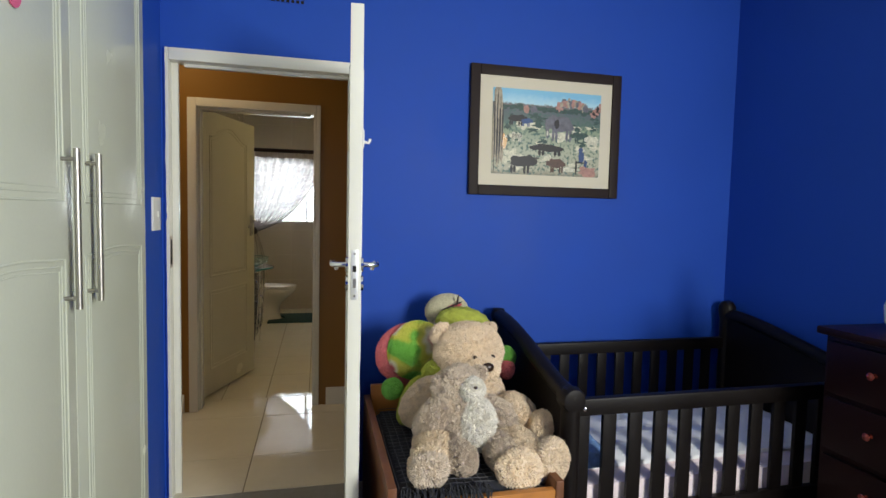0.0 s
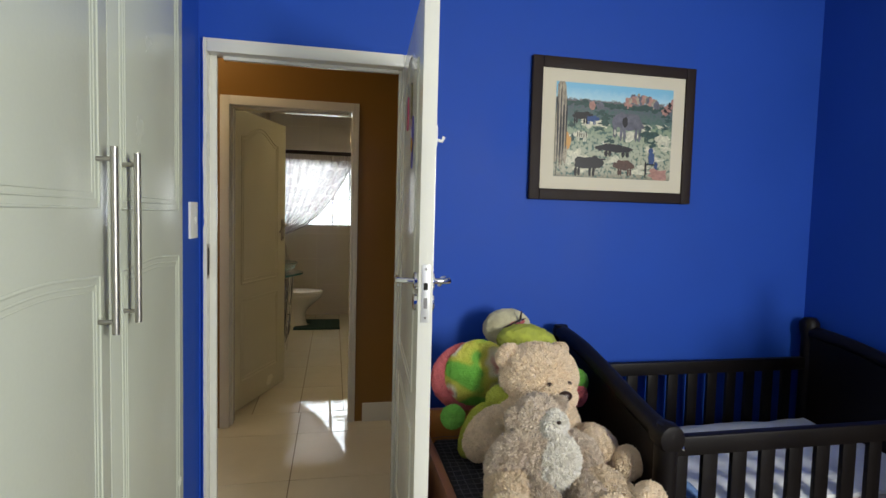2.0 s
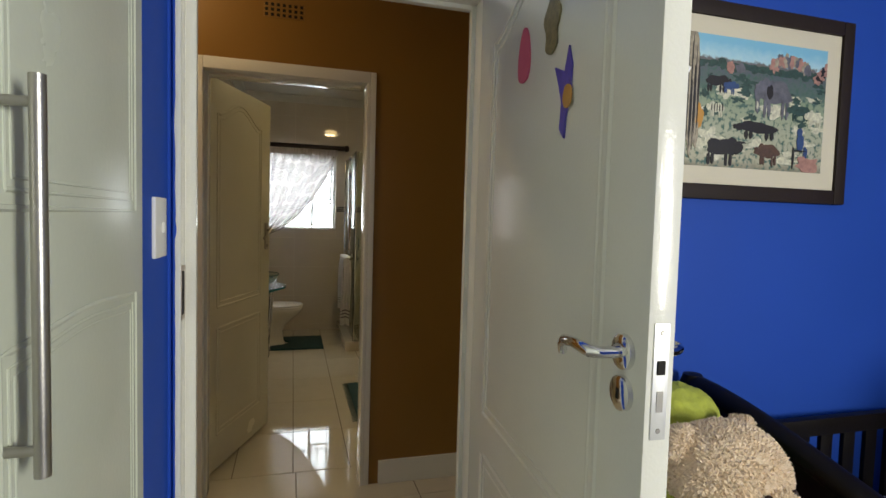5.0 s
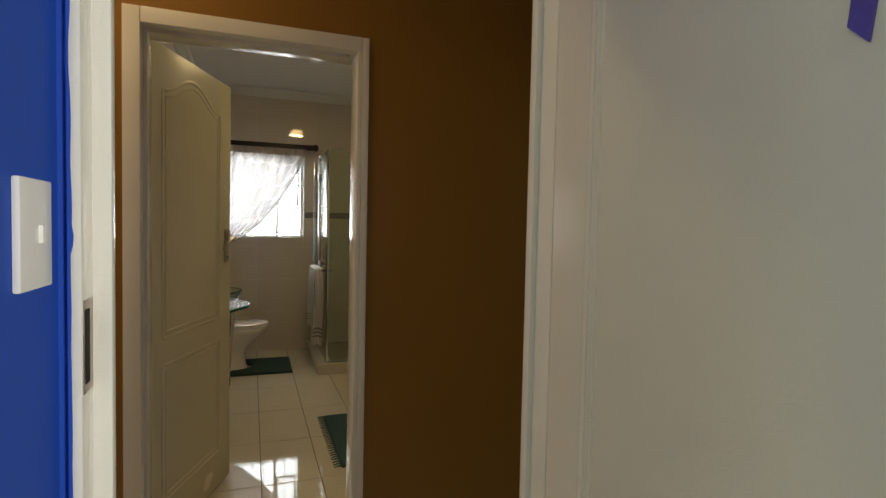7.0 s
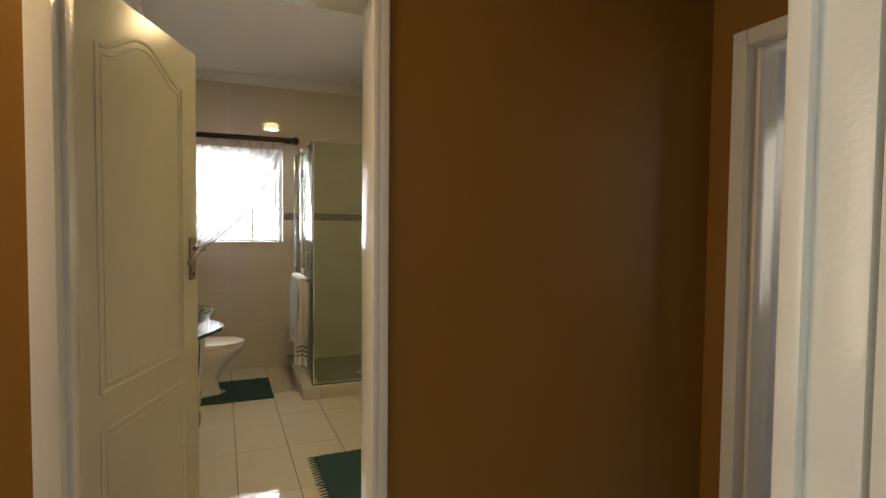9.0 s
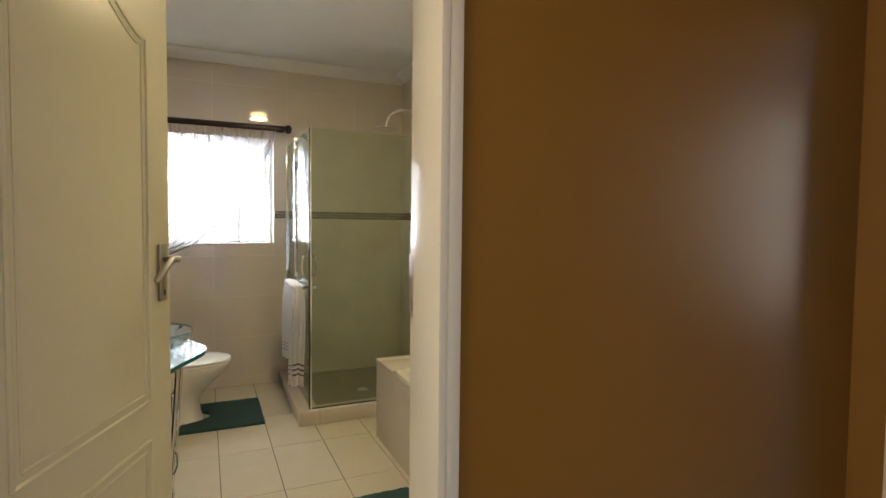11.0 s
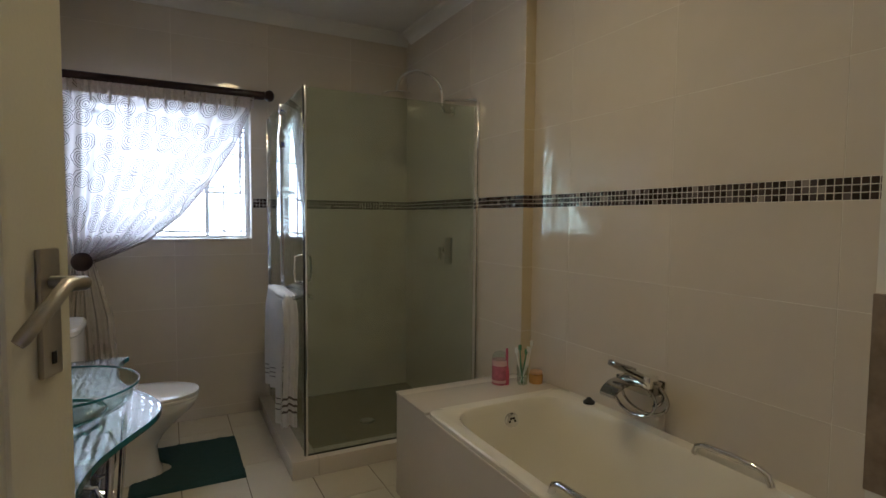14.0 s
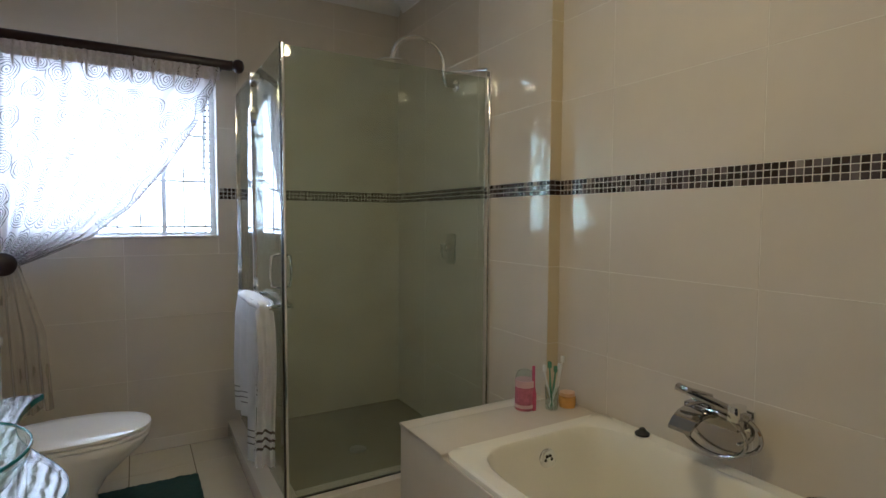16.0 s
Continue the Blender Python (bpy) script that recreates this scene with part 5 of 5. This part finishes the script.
# bath with tiled panel and ledge
BX, BZ = 0.633, 0.52
bp = thing("bath_surround", "pale tiled bath panel and end ledge", "bath surround")
part("panel", boxed(BX, BX + 0.03, 3.50, 5.767, 0, BZ - 0.012, 0.003), TILE, bp)
part("panel", boxed(BX + 0.03, XR - 0.001, 5.737, 5.767 - 0.07, 0, BZ - 0.012), TILE, bp)
bm = boxed(BX - 0.004, XR - 0.001, 5.435, 5.698, BZ - 0.012, BZ, 0.003)
box(bm, BX - 0.004, XS - 0.001, 5.698, 5.771, BZ - 0.012, BZ, 0.003)
part("ledge", bm, TILE, bp)
part("end_panel", boxed(BX + 0.03, XS - 0.001, 5.752, 5.767, 0, BZ - 0.012), TILE, bp)
bt = thing("bathtub", "glossy cream white built-in bathtub", "bathtub")
X0, X1, Y0, Y1 = BX + 0.004, XR - 0.002, 3.56, 5.436
cx, cy, rx, ry = (X0 + X1) / 2, (Y0 + Y1) / 2, (X1 - X0) / 2, (Y1 - Y0) / 2
b = bmesh.new()
prof = [(BZ - 0.03, 0.0, 30), (BZ + 0.006, 0.0, 30), (BZ + 0.012, 0.006, 26), (BZ + 0.012, 0.03, 18), (BZ + 0.010, 0.060, 9), (BZ + 0.002, 0.068, 8), (BZ - 0.03, 0.074, 7), (BZ - 0.15, 0.092, 6.5), (BZ - 0.28, 0.115, 6), (BZ - 0.36, 0.155, 5), (BZ - 0.385, 0.24, 4.5)]
loft(b, [ring(z, cx, cy, rx - d, ry - d * (1.0 if z > BZ - 0.05 else 1.25), 96, p) for z, d, p in prof], caps=False)
b.faces.new([v for v in b.verts][-96:])
part("tub", b, ENAMEL, bt)
ov = part("overflow", turned(bmesh.new(), (1.035, 5.350, 0.445), (0, -1, 0.12), [(0, 0.0), (0, 0.040), (0.006, 0.038), (0.009, 0.030), (0.009, 0.0)], 24), CHROME, bt, "chrome overflow with round holes")
for k in range(6):
    a = math.pi * k / 3
    part("hole", turned(bmesh.new(), (1.035 + 0.015 * math.cos(a), 5.341, 0.446 + 0.015 * math.sin(a)), (0, -1, 0.12), [(0, 0.0), (0, 0.006), (0.0008, 0.006), (0.0008, 0.0)], 10), HOLE, ov)
for xg, ya, yb in ((1.335, 4.62, 4.34), (0.680, 4.63, 4.36)):
    pts = [(xg, ya, BZ + 0.01), (xg, ya - 0.012, BZ + 0.04), (xg, ya - 0.04, BZ + 0.052), (xg, (ya + yb) / 2, BZ + 0.056), (xg, yb + 0.04, BZ + 0.052), (xg, yb + 0.012, BZ + 0.04), (xg, yb, BZ + 0.01)]
    part("grab_handle", tubed(pts, 0.012, 12), CHROME, bt, "curved chrome grab handle")
pg = tagged(part("bath_plug", turned(bmesh.new(), (1.352, 5.185, BZ + 0.0125), (0, 0, 1), [(0, 0.0), (0, 0.026), (0.008, 0.027), (0.014, 0.02), (0.020, 0.012), (0.026, 0.010), (0.028, 0.0)], 20), BLACK), "black rubber bath plug on the bath rim", "plug")

tp = thing("bath_mixer", "boxy chrome wall bath mixer with hand shower hose", "tap")
part("body", boxed(XR - 0.075, XR - 0.012, 4.815, 5.00, 0.675, 0.725, 0.006), REFLECTCHROME, tp)
part("inlet", boxed(XR - 0.012, XR - 0.0005, 4.80, 5.015, 0.665, 0.735, 0.004), CHROME, tp)
b = bmesh.new()
loft(b, [[Vector((XR - 0.07 - d, 4.885 + w_, z)), Vector((XR - 0.07 - d, 4.975 - w_, z)), Vector((XR - 0.07 - d, 4.975 - w_, z + 0.012)), Vector((XR - 0.07 - d, 4.885 + w_, z + 0.012))] for d, z, w_ in ((0, 0.70, 0), (0.04, 0.708, 0), (0.075, 0.702, 0.002), (0.105, 0.685, 0.004), (0.125, 0.665, 0.006))])
part("spout", b, REFLECTCHROME, tp, "flat curved waterfall spout")
b = boxed(-0.10, 0.01, -0.016, 0.016, -0.007, 0.007, 0.003)
lv = part("lever", b, REFLECTCHROME, tp)
lv.matrix_basis = pose(XR - 0.055, 4.93, 0.762, 0, 18, -12)
part("neck", turned(bmesh.new(), (XR - 0.05, 4.93, 0.72), (0, 0, 1), [(0, 0.0), (0, 0.02), (0.035, 0.018), (0.035, 0.0)], 18), CHROME, tp)
hs = boxed(-0.013, 0.013, -0.12, 0.11, -0.011, 0.011, 0.004)
hsob = part("hand_shower", hs, REFLECTCHROME, tp)
hsob.matrix_basis = pose(XR - 0.085, 4.90, 0.755, 13, 0, 14)
part("holder", boxed(XR - 0.10, XR - 0.05, 4.80, 4.835, 0.715, 0.765, 0.005), CHROME, tp)
hose = []
for k in range(90):
    a = 2 * math.pi * k / 36 + 1.2
    rr = 0.095 + 0.012 * math.sin(k * 0.13)
    hose.append((XR - 0.07 + 0.03 * math.sin(k * 0.09), 4.880 + rr * 1.15 * math.cos(a), 0.672 + rr * 0.72 * math.sin(a) - 0.01 * math.sin(k * 0.05)))
part("hose", tubed(hose, 0.0068, 8), REFLECTCHROME, tp, "coiled flexible metal hose")


# toiletries on the ledge
def bottle(name, x, y, profile, mats, label, cat, cap=None):
    t = thing(name, label, cat)
    part("body", turned(bmesh.new(), (x, y, BZ + 0.0005), (0, 0, 1), profile, 18), mats, t)
    if cap:
        z0, pr, cm = cap
        part("cap", turned(bmesh.new(), (x, y, BZ + z0), (0, 0, 1), pr, 14), cm, t)
    return t


cn = thing("canister", "clear and pink round plastic toiletry canister on the ledge", "canister")
part("body", turned(bmesh.new(), (1.165, 5.645, BZ + 0.0005), (0, 0, 1), [(0, 0.0), (0, 0.040), (0.004, 0.042), (0.115, 0.042), (0.118, 0.0)], 24), CLEARPINK, cn)
for z0, z1 in ((0.012, 0.026), (0.100, 0.128)):
    part("band", turned(bmesh.new(), (1.165, 5.645, BZ + z0), (0, 0, 1), [(0, 0.0), (0, 0.0428), (z1 - z0, 0.0428), (z1 - z0, 0.0)], 24), PALEPINK, cn, "pale band")
part("lid", turned(bmesh.new(), (1.165, 5.645, BZ + 0.128), (0, 0, 1), [(0, 0.0), (0, 0.041), (0.02, 0.040), (0.036, 0.030), (0.044, 0.012), (0.046, 0.0)], 24), CLEAR, cn, "clear domed lid")
bottle("shampoo_tube", 1.185, 5.612, [(0, 0.0), (0, 0.012), (0.07, 0.013), (0.10, 0.007), (0.19, 0.006), (0.192, 0.0)], PINKPLASTIC, "slim pink plastic brush standing on the ledge", "brush")
bottle("cream_jar", 1.345, 5.575, [(0, 0.0), (0, 0.034), (0.02, 0.037), (0.045, 0.036), (0.05, 0.0)], AMBER, "small amber cream jar on the ledge", "jar", (0.05, [(0, 0.0), (0, 0.034), (0.014, 0.033), (0.016, 0.0)], material("peach_lid", (0.62, 0.38, 0.2), 0.35)))
cupt = thing("toothbrush_cup", "glass cup holding green and white toothbrushes", "cup")
part("cup", turned(bmesh.new(), (1.265, 5.585, BZ + 0.0005), (0, 0, 1), [(0, 0.0), (0, 0.027), (0.10, 0.032), (0.10, 0.029), (0.006, 0.024), (0.006, 0.0)], 20), CLEAR, cupt)
for i, (dx, dy, cm) in enumerate(((0.02, 0.01, GREENPLASTIC), (-0.015, 0.012, PLASTIC), (0.01, -0.015, PLASTIC), (-0.018, -0.01, GREENPLASTIC), (0.03, -0.004, PLASTIC))):
    b = tubed([(1.265 - dx * 0.4, 5.585 - dy * 0.4, BZ + 0.01), (1.265 + dx, 5.585 + dy, BZ + 0.10), (1.265 + dx * 1.7, 5.585 + dy * 1.7, BZ + 0.155 + 0.012 * i)], [0.004, 0.0045, 0.003], 8)
    box(b, 1.265 + dx * 1.7 - 0.006, 1.265 + dx * 1.7 + 0.006, 5.585 + dy * 1.7 - 0.007, 5.585 + dy * 1.7 + 0.007, BZ + 0.15 + 0.012 * i, BZ + 0.178 + 0.012 * i, 0.002)
    part("toothbrush", b, cm, cupt)

# toilet
wc = thing("toilet", "white porcelain close-coupled toilet with closed lid", "toilet")
WY = 6.56
b = bmesh.new()
loft(b, [ring(z, x, WY, a, c, 40, 2.4) for z, x, a, c in ((0.0, -0.625, 0.215, 0.125), (0.02, -0.625, 0.215, 0.125), (0.05, -0.630, 0.205, 0.112), (0.15, -0.635, 0.200, 0.105), (0.22, -0.620, 0.225, 0.122), (0.29, -0.590, 0.270, 0.152), (0.35, -0.560, 0.310, 0.175), (0.385, -0.550, 0.318, 0.181), (0.395, -0.550, 0.314, 0.178))])
part("bowl", b, PORCELAIN, wc)
b = bmesh.new()
loft(b, [ring(z, x, WY, a, c, 48, 2.25) for z, x, a, c in ((0.397, -0.520, 0.288, 0.182), (0.402, -0.520, 0.294, 0.187), (0.412, -0.520, 0.294, 0.187), (0.416, -0.520, 0.288, 0.182))])
part("seat", b, PORCELAIN, wc)
b = bmesh.new()
loft(b, [ring(z, x, WY, a, c, 48, 2.25) for z, x, a, c in ((0.419, -0.520, 0.286, 0.180), (0.424, -0.520, 0.296, 0.188), (0.434, -0.520, 0.294, 0.186), (0.442, -0.522, 0.270, 0.165), (0.447, -0.525, 0.18, 0.10), (0.448, -0.525, 0.05, 0.03))])
part("lid", b, PORCELAIN, wc)
b = bmesh.new()
loft(b, [ring(z, -0.852, WY, a, c, 40, 5) for z, a, c in ((0.395, 0.085, 0.170), (0.43, 0.090, 0.180), (0.77, 0.093, 0.195), (0.796, 0.093, 0.196))])
ci = part("cistern", b, PORCELAIN, wc)
b = bmesh.new()
loft(b, [ring(z, -0.850, WY, a, c, 40, 4.5) for z, a, c in ((0.798, 0.096, 0.202), (0.805, 0.101, 0.208), (0.826, 0.101, 0.208), (0.838, 0.092, 0.198), (0.843, 0.06, 0.15))])
cl_ = part("cistern_lid", b, PORCELAIN, ci)
part("flush_button", turned(bmesh.new(), (-0.850, WY, 0.8425), (0, 0, 1), [(0, 0.0), (0, 0.024), (0.006, 0.023), (0.008, 0.0)], 20), CHROME, ci)
part("bolt_cap", turned(bmesh.new(), (-0.50, WY - 0.122, 0.0), (0, 0, 1), [(0, 0.0), (0, 0.014), (0.012, 0.012), (0.018, 0.0)], 12), PORCELAIN, wc)


# bath mats
def mat_mesh(outline_x, y0, y1, z, nx=60, ny=60, cut=None, seed=0):
    b = bmesh.new()
    x0, x1 = outline_x
    g = {}
    for j in range(ny + 1):
        for i in range(nx + 1):
            x, y = x0 + (x1 - x0) * i / nx, y0 + (y1 - y0) * j / ny
            if cut and cut(x, y):
                continue
            e = min(i, nx - i, j, ny - j)
            h = z * (0.45 if e == 0 else 1.0) + 0.004 * noise.noise(Vector((x * 70, y * 70, seed))) + 0.003 * random.random()
            g[i, j] = b.verts.new((x + 0.004 * noise.noise(Vector((x * 30, y * 30, 5 + seed))), y + 0.004 * noise.noise(Vector((x * 30, y * 30, 9 + seed))), h))
    for j in range(ny):
        for i in range(nx):
            q = [g.get(k) for k in ((i, j), (i + 1, j), (i + 1, j + 1), (i, j + 1))]
            if all(q):
                b.faces.new(q)
    geo = bmesh.ops.extrude_face_region(b, geom=list(b.faces))
    for v in geo["geom"]:
        if isinstance(v, bmesh.types.BMVert):
            v.co.z = 0.0
    return b


m_ = thing("bath_mat", "dark teal pile contour mat round the toilet foot", "bath mat")
part("pad", mat_mesh((-0.56, -0.015), 6.265, 6.835, 0.018, cut=lambda x, y: ((x + 0.66) / 0.29) ** 2 + ((y - WY) / 0.155) ** 2 < 1), MATGREEN, m_)
m_ = thing("bath_mat", "dark teal woven bath mat with fringed ends by the bath", "bath mat")
part("pad", mat_mesh((0.105, 0.585), 4.20, 5.03, 0.014, 50, 80, seed=3), MATGREEN, m_)
b = bmesh.new()
for k in range(26):
    y = 4.21 + k * 0.0325
    for x, s in ((0.105, -1), (0.585, 1)):
        if s > 0:
            continue
        tube(b, [(x + 0.004, y, 0.006), (x + s * 0.018, y + 0.006 * (random.random() - 0.5), 0.008), (x + s * 0.042, y + 0.02 * (random.random() - 0.5), 0.004)], [0.004, 0.004, 0.002], 5)
tagged(part("fringe", b, MATGREEN, m_), kind="stuff")

# vanity: dark drawer stand, curved glass top, glass basin
vn = thing("vanity_stand", "dark drawer vanity stand with chrome loops and legs", "vanity")
part("cabinet", boxed(XL + 0.002, -0.585, 4.72, 5.50, 0.12, 0.74, 0.004), VANITY, vn)
for z0 in (0.135, 0.335, 0.535):
    for y0 in (4.73, 5.12):
        dw = part("drawer", boxed(-0.585, -0.568, y0, y0 + 0.37, z0, z0 + 0.19, 0.003), VANITY, vn)
        yy = y0 + 0.185
        part("handle", tubed([(-0.568, yy, z0 + 0.02), (-0.535, yy, z0 + 0.03), (-0.520, yy, z0 + 0.07), (-0.520, yy, z0 + 0.12), (-0.535, yy, z0 + 0.16), (-0.568, yy, z0 + 0.17)], 0.006, 8), CHROME, dw, "curved chrome loop handle")
for y in (4.85, 5.36):
    part("leg", tubed([(-0.495, y, 0.803), (-0.508, y, 0.60), (-0.530, y, 0.30), (-0.555, y, 0.0)], 0.009, 10), CHROME, vn, "slanted chrome leg")
    part("leg", tubed([(XL + 0.05, y, 0.800), (XL + 0.05, y, 0.0)], 0.011, 10), CHROME, vn)
    part("cross_bar", tubed([(XL + 0.05, y, 0.790), (-0.505, y, 0.790)], 0.008, 8), CHROME, vn)


def top_outline(n=60):
    """Curved front edge: bulged in the middle, with hollowed shoulders."""
    pts = []
    for k in range(n + 1):
        y = 4.42 + 1.36 * k / n
        u = (y - 5.10) / 0.68
        x = -0.545 + 0.155 * math.exp(-(u / 0.42) ** 2 * 1.2) + 0.035 * (abs(u) ** 8)
        pts.append((x, y))
    return pts


gt = thing("glass_countertop", "clear curved greenish glass vanity countertop", "countertop")
pts = top_outline()
full = pts + [(XL + 0.004, 5.78), (XL + 0.004, 4.42)]
b = bmesh.new()
loft(b, [[Vector((x, y, z)) for x, y in full] for z in (0.809, 0.821)])
t_ = part("top", b, COUNTER, gt)
t_.visible_shadow = False
b = bmesh.new()
loft(b, [[Vector((x + 0.0005, y, 0.804)), Vector((x + 0.0020, y, 0.804)), Vector((x + 0.0020, y, 0.821)), Vector((x + 0.0005, y, 0.821))] for x, y in pts])
part("edge", b, GLASSEDGE, gt, "green polished glass edge")
gb = thing("glass_basin", "round clear glass basin on the glass counter", "basin")
b = bmesh.new()
BXC, BYC = -0.655, 5.10
outer = [(0.0, 0.10), (0.012, 0.14), (0.035, 0.185), (0.065, 0.208), (0.090, 0.214), (0.093, 0.211), (0.090, 0.205), (0.065, 0.198), (0.037, 0.175), (0.016, 0.13), (0.008, 0.05)]
loft(b, [ring(0.8215 + d, BXC, BYC, r, r, 64) for d, r in outer])
g = part("bowl", b, CLEAR, gb)
g.visible_shadow = False
b = bmesh.new()
loft(b, [ring(0.8215 + d, BXC, BYC, r, r, 64) for d, r in ((0.0900, 0.2145), (0.0945, 0.2135), (0.0945, 0.2105), (0.0900, 0.2100))], caps=False)
part("rim", b, GLASSEDGE, gb, "green polished glass rim")
b = bmesh.new()
loft(b, [ring(0.8215 + d, BXC, BYC, r, r, 64) for d, r in ((0.0090, 0.128), (0.0165, 0.134), (0.0180, 0.130), (0.0110, 0.122))], caps=False)
part("base_ring", b, GLASSEDGE, gb, "teal glass ring at the bowl's foot")
part("waste", turned(bmesh.new(), (BXC, BYC, 0.8305), (0, 0, 1), [(0, 0.0), (0, 0.03), (0.004, 0.028), (0.006, 0.0)], 20), CHROME, gb)
bs = thing("basin_tap", "chrome basin tap beside the glass bowl", "tap")
part("body", turned(bmesh.new(), (XL + 0.06, 5.10, 0.8215), (0, 0, 1), [(0, 0.0), (0, 0.026), (0.01, 0.022), (0.20, 0.020), (0.205, 0.0)], 18), CHROME, bs)
part("spout", tubed([(XL + 0.06, 5.10, 1.0), (XL + 0.12, 5.10, 1.0), (XL + 0.20, 5.10, 0.985)], 0.011, 10), CHROME, bs)


# ---------- tiles, pieces last ----------
CACHE = {}


def tile_mesh(w, h, t, mat, chamfer=0.0012):
    """A slab w by h, its face towards -y, back at y = 0, with chamfered edges."""
    key = (round(w, 4), round(h, 4), t, mat.name)
    if key not in CACHE:
        b = bmesh.new()
        r = [[Vector((x, y, z)) for x, z in ((i, i), (w - i, i), (w - i, h - i), (i, h - i))] for y, i in ((0, 0), (-t + chamfer, 0), (-t, chamfer))]
        loft(b, r)
        CACHE[key] = mesh_of(b, mat)
    return CACHE[key]


def lay(parent, name, me, m):
    ob = new(name, me)
    ob.parent = parent
    ob.matrix_basis = m
    return ob


ROWS_Z = [0.0, 0.07, 0.42, 0.77, 1.12, 1.442, 1.51, 1.86, 2.21, 2.56, TOP]


def tile_wall(parent, origin, along, length, joints, holes=(), glaze=TILE):
    """Tiles on a wall plane: origin on the wall's face, along: turn about z in degrees of the run."""
    base = pose(*origin, 0, 0, along)
    cuts = [0.0] + [j for j in joints if 0.01 < j < length - 0.01] + [length]
    for z0, z1 in zip(ROWS_Z, ROWS_Z[1:]):
        if abs(z0 - 1.442) < 1e-6:
            continue
        for a, c in zip(cuts, cuts[1:]):
            pieces = [(a, c, z0, z1)]
            for h0, h1, g0, g1 in holes:
                nxt = []
                for p, q, r, s in pieces:
                    if q <= h0 or p >= h1 or s <= g0 or r >= g1:
                        nxt.append((p, q, r, s))
                        continue
                    if p < h0:
                        nxt.append((p, h0, r, s))
                    if q > h1:
                        nxt.append((h1, q, r, s))
                    if r < g0:
                        nxt.append((max(p, h0), min(q, h1), r, g0))
                    if s > g1:
                        nxt.append((max(p, h0), min(q, h1), g1, s))
                pieces = nxt
            for p, q, r, s in pieces:
                if q - p > 0.008 and s - r > 0.008:
                    lay(parent, "tile", tile_mesh(q - p - 0.0022, s - r - 0.0022, TT, glaze, 0.0008), base @ pose(p + 0.0011, 0, r + 0.0011))


def mosaic(parent, origin, along, length, single, holes=()):
    base = pose(*origin, 0, 0, along)
    size, gap = 0.0197, 0.0030
    n = int(length / (size + gap))
    step = length / n
    joined = bmesh.new()
    for k in range(n):
        if any(h0 < (k + 0.5) * step < h1 for h0, h1 in holes):
            continue
        for r in range(3):
            m = base @ pose(k * step + gap / 2, -0.0004, 1.442 + 0.0015 + r * (size + gap), random.uniform(-1.6, 1.6), 0, random.uniform(-1.6, 1.6))
            if single:
                lay(parent, "mosaic_tile", tile_mesh(step - gap, size, TT, MOSAIC, 0.001), m)
            else:
                t = TT
                loft(joined, [[m @ Vector(p) for p in q] for q in (((0, 0, 0), (step - gap, 0, 0), (step - gap, 0, size), (0, 0, size)), ((0, -t, 0), (step - gap, -t, 0), (step - gap, -t, size), (0, -t, size)))])
    if single:
        joined.free()
    else:
        tagged(part("mosaic_band", joined, MOSAIC_FAR, parent, smooth=False), kind="stuff")


def spaced(first, step, length):
    out = []
    x = first
    while x < length:
        out.append(x)
        x += step
    return out


# north wall runs along +x with its face to -y
tile_wall(bath_north, (XL, YB + TT, 0), 0, XS - XL, spaced(0.03, 0.6, 3), [(WX0 - XL, WX1 - XL, WZ0, WZ1)])
mosaic(bath_north, (XL, YB + TT, 0), 0, XS - XL, False, [(WX0 - XL, WX1 - XL)])
# east walls run along -y with the face to -x
tile_wall(bath_east, (XR + TT, JOG, 0), -90, JOG - 3.50, spaced(0.295, 0.597, 3))
mosaic(bath_east, (XR + TT, JOG, 0), -90, JOG - 3.55, True)
tile_wall(bath_shower, (XS + TT, YB, 0), -90, YB - JOG, spaced(0.40, 0.597, 3))
mosaic(bath_shower, (XS + TT, YB, 0), -90, YB - JOG, False)
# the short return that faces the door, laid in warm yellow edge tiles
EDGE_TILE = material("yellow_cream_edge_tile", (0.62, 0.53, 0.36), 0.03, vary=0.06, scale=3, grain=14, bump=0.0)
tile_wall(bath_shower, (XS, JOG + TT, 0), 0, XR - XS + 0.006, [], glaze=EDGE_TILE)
mosaic(bath_shower, (XS, JOG + TT, 0), 0, XR - XS, False)
# west wall runs along +y with the face to +x
tile_wall(bath_west, (XL - TT, 3.50, 0), 90, YB - 3.50, spaced(0.35, 0.597, 4))
mosaic(bath_west, (XL - TT, 3.50, 0), 90, YB - 3.50, False)

# floor tiles
def floor_tile(parent, x0, x1, y0, y1, z=-0.004):
    lay(parent, "tile", tile_mesh(x1 - x0 - 0.004, y1 - y0 - 0.004, 0.0042, FLOOR_TILE), pose(x0 + 0.002, y0 + 0.002, z) @ pose(0, 0, 0, -90))


hall, bathf = bpy.data.objects["floor_passage"], bpy.data.objects["floor_bathroom"]
xs = [-2.4, -2.11, -1.51, -0.91, -0.31, 0.29, 0.89, 1.47]
for x0, x1 in zip(xs, xs[1:]):
    for y0, y1 in ((2.20, 2.595), (2.595, 3.195), (3.195, 3.562)):
        floor_tile(hall, x0, x1, y0, y1)
xs = [-0.955, -0.636, -0.325, -0.018, 0.298, 0.607, 0.916, 1.225, 1.40]
ys = [3.562, 4.115, 4.69, 5.265, 5.84, 6.415, 6.99, 7.27]
for x0, x1 in zip(xs, xs[1:]):
    for y0, y1 in zip(ys, ys[1:]):
        floor_tile(bathf, x0, x1, y0, y1)
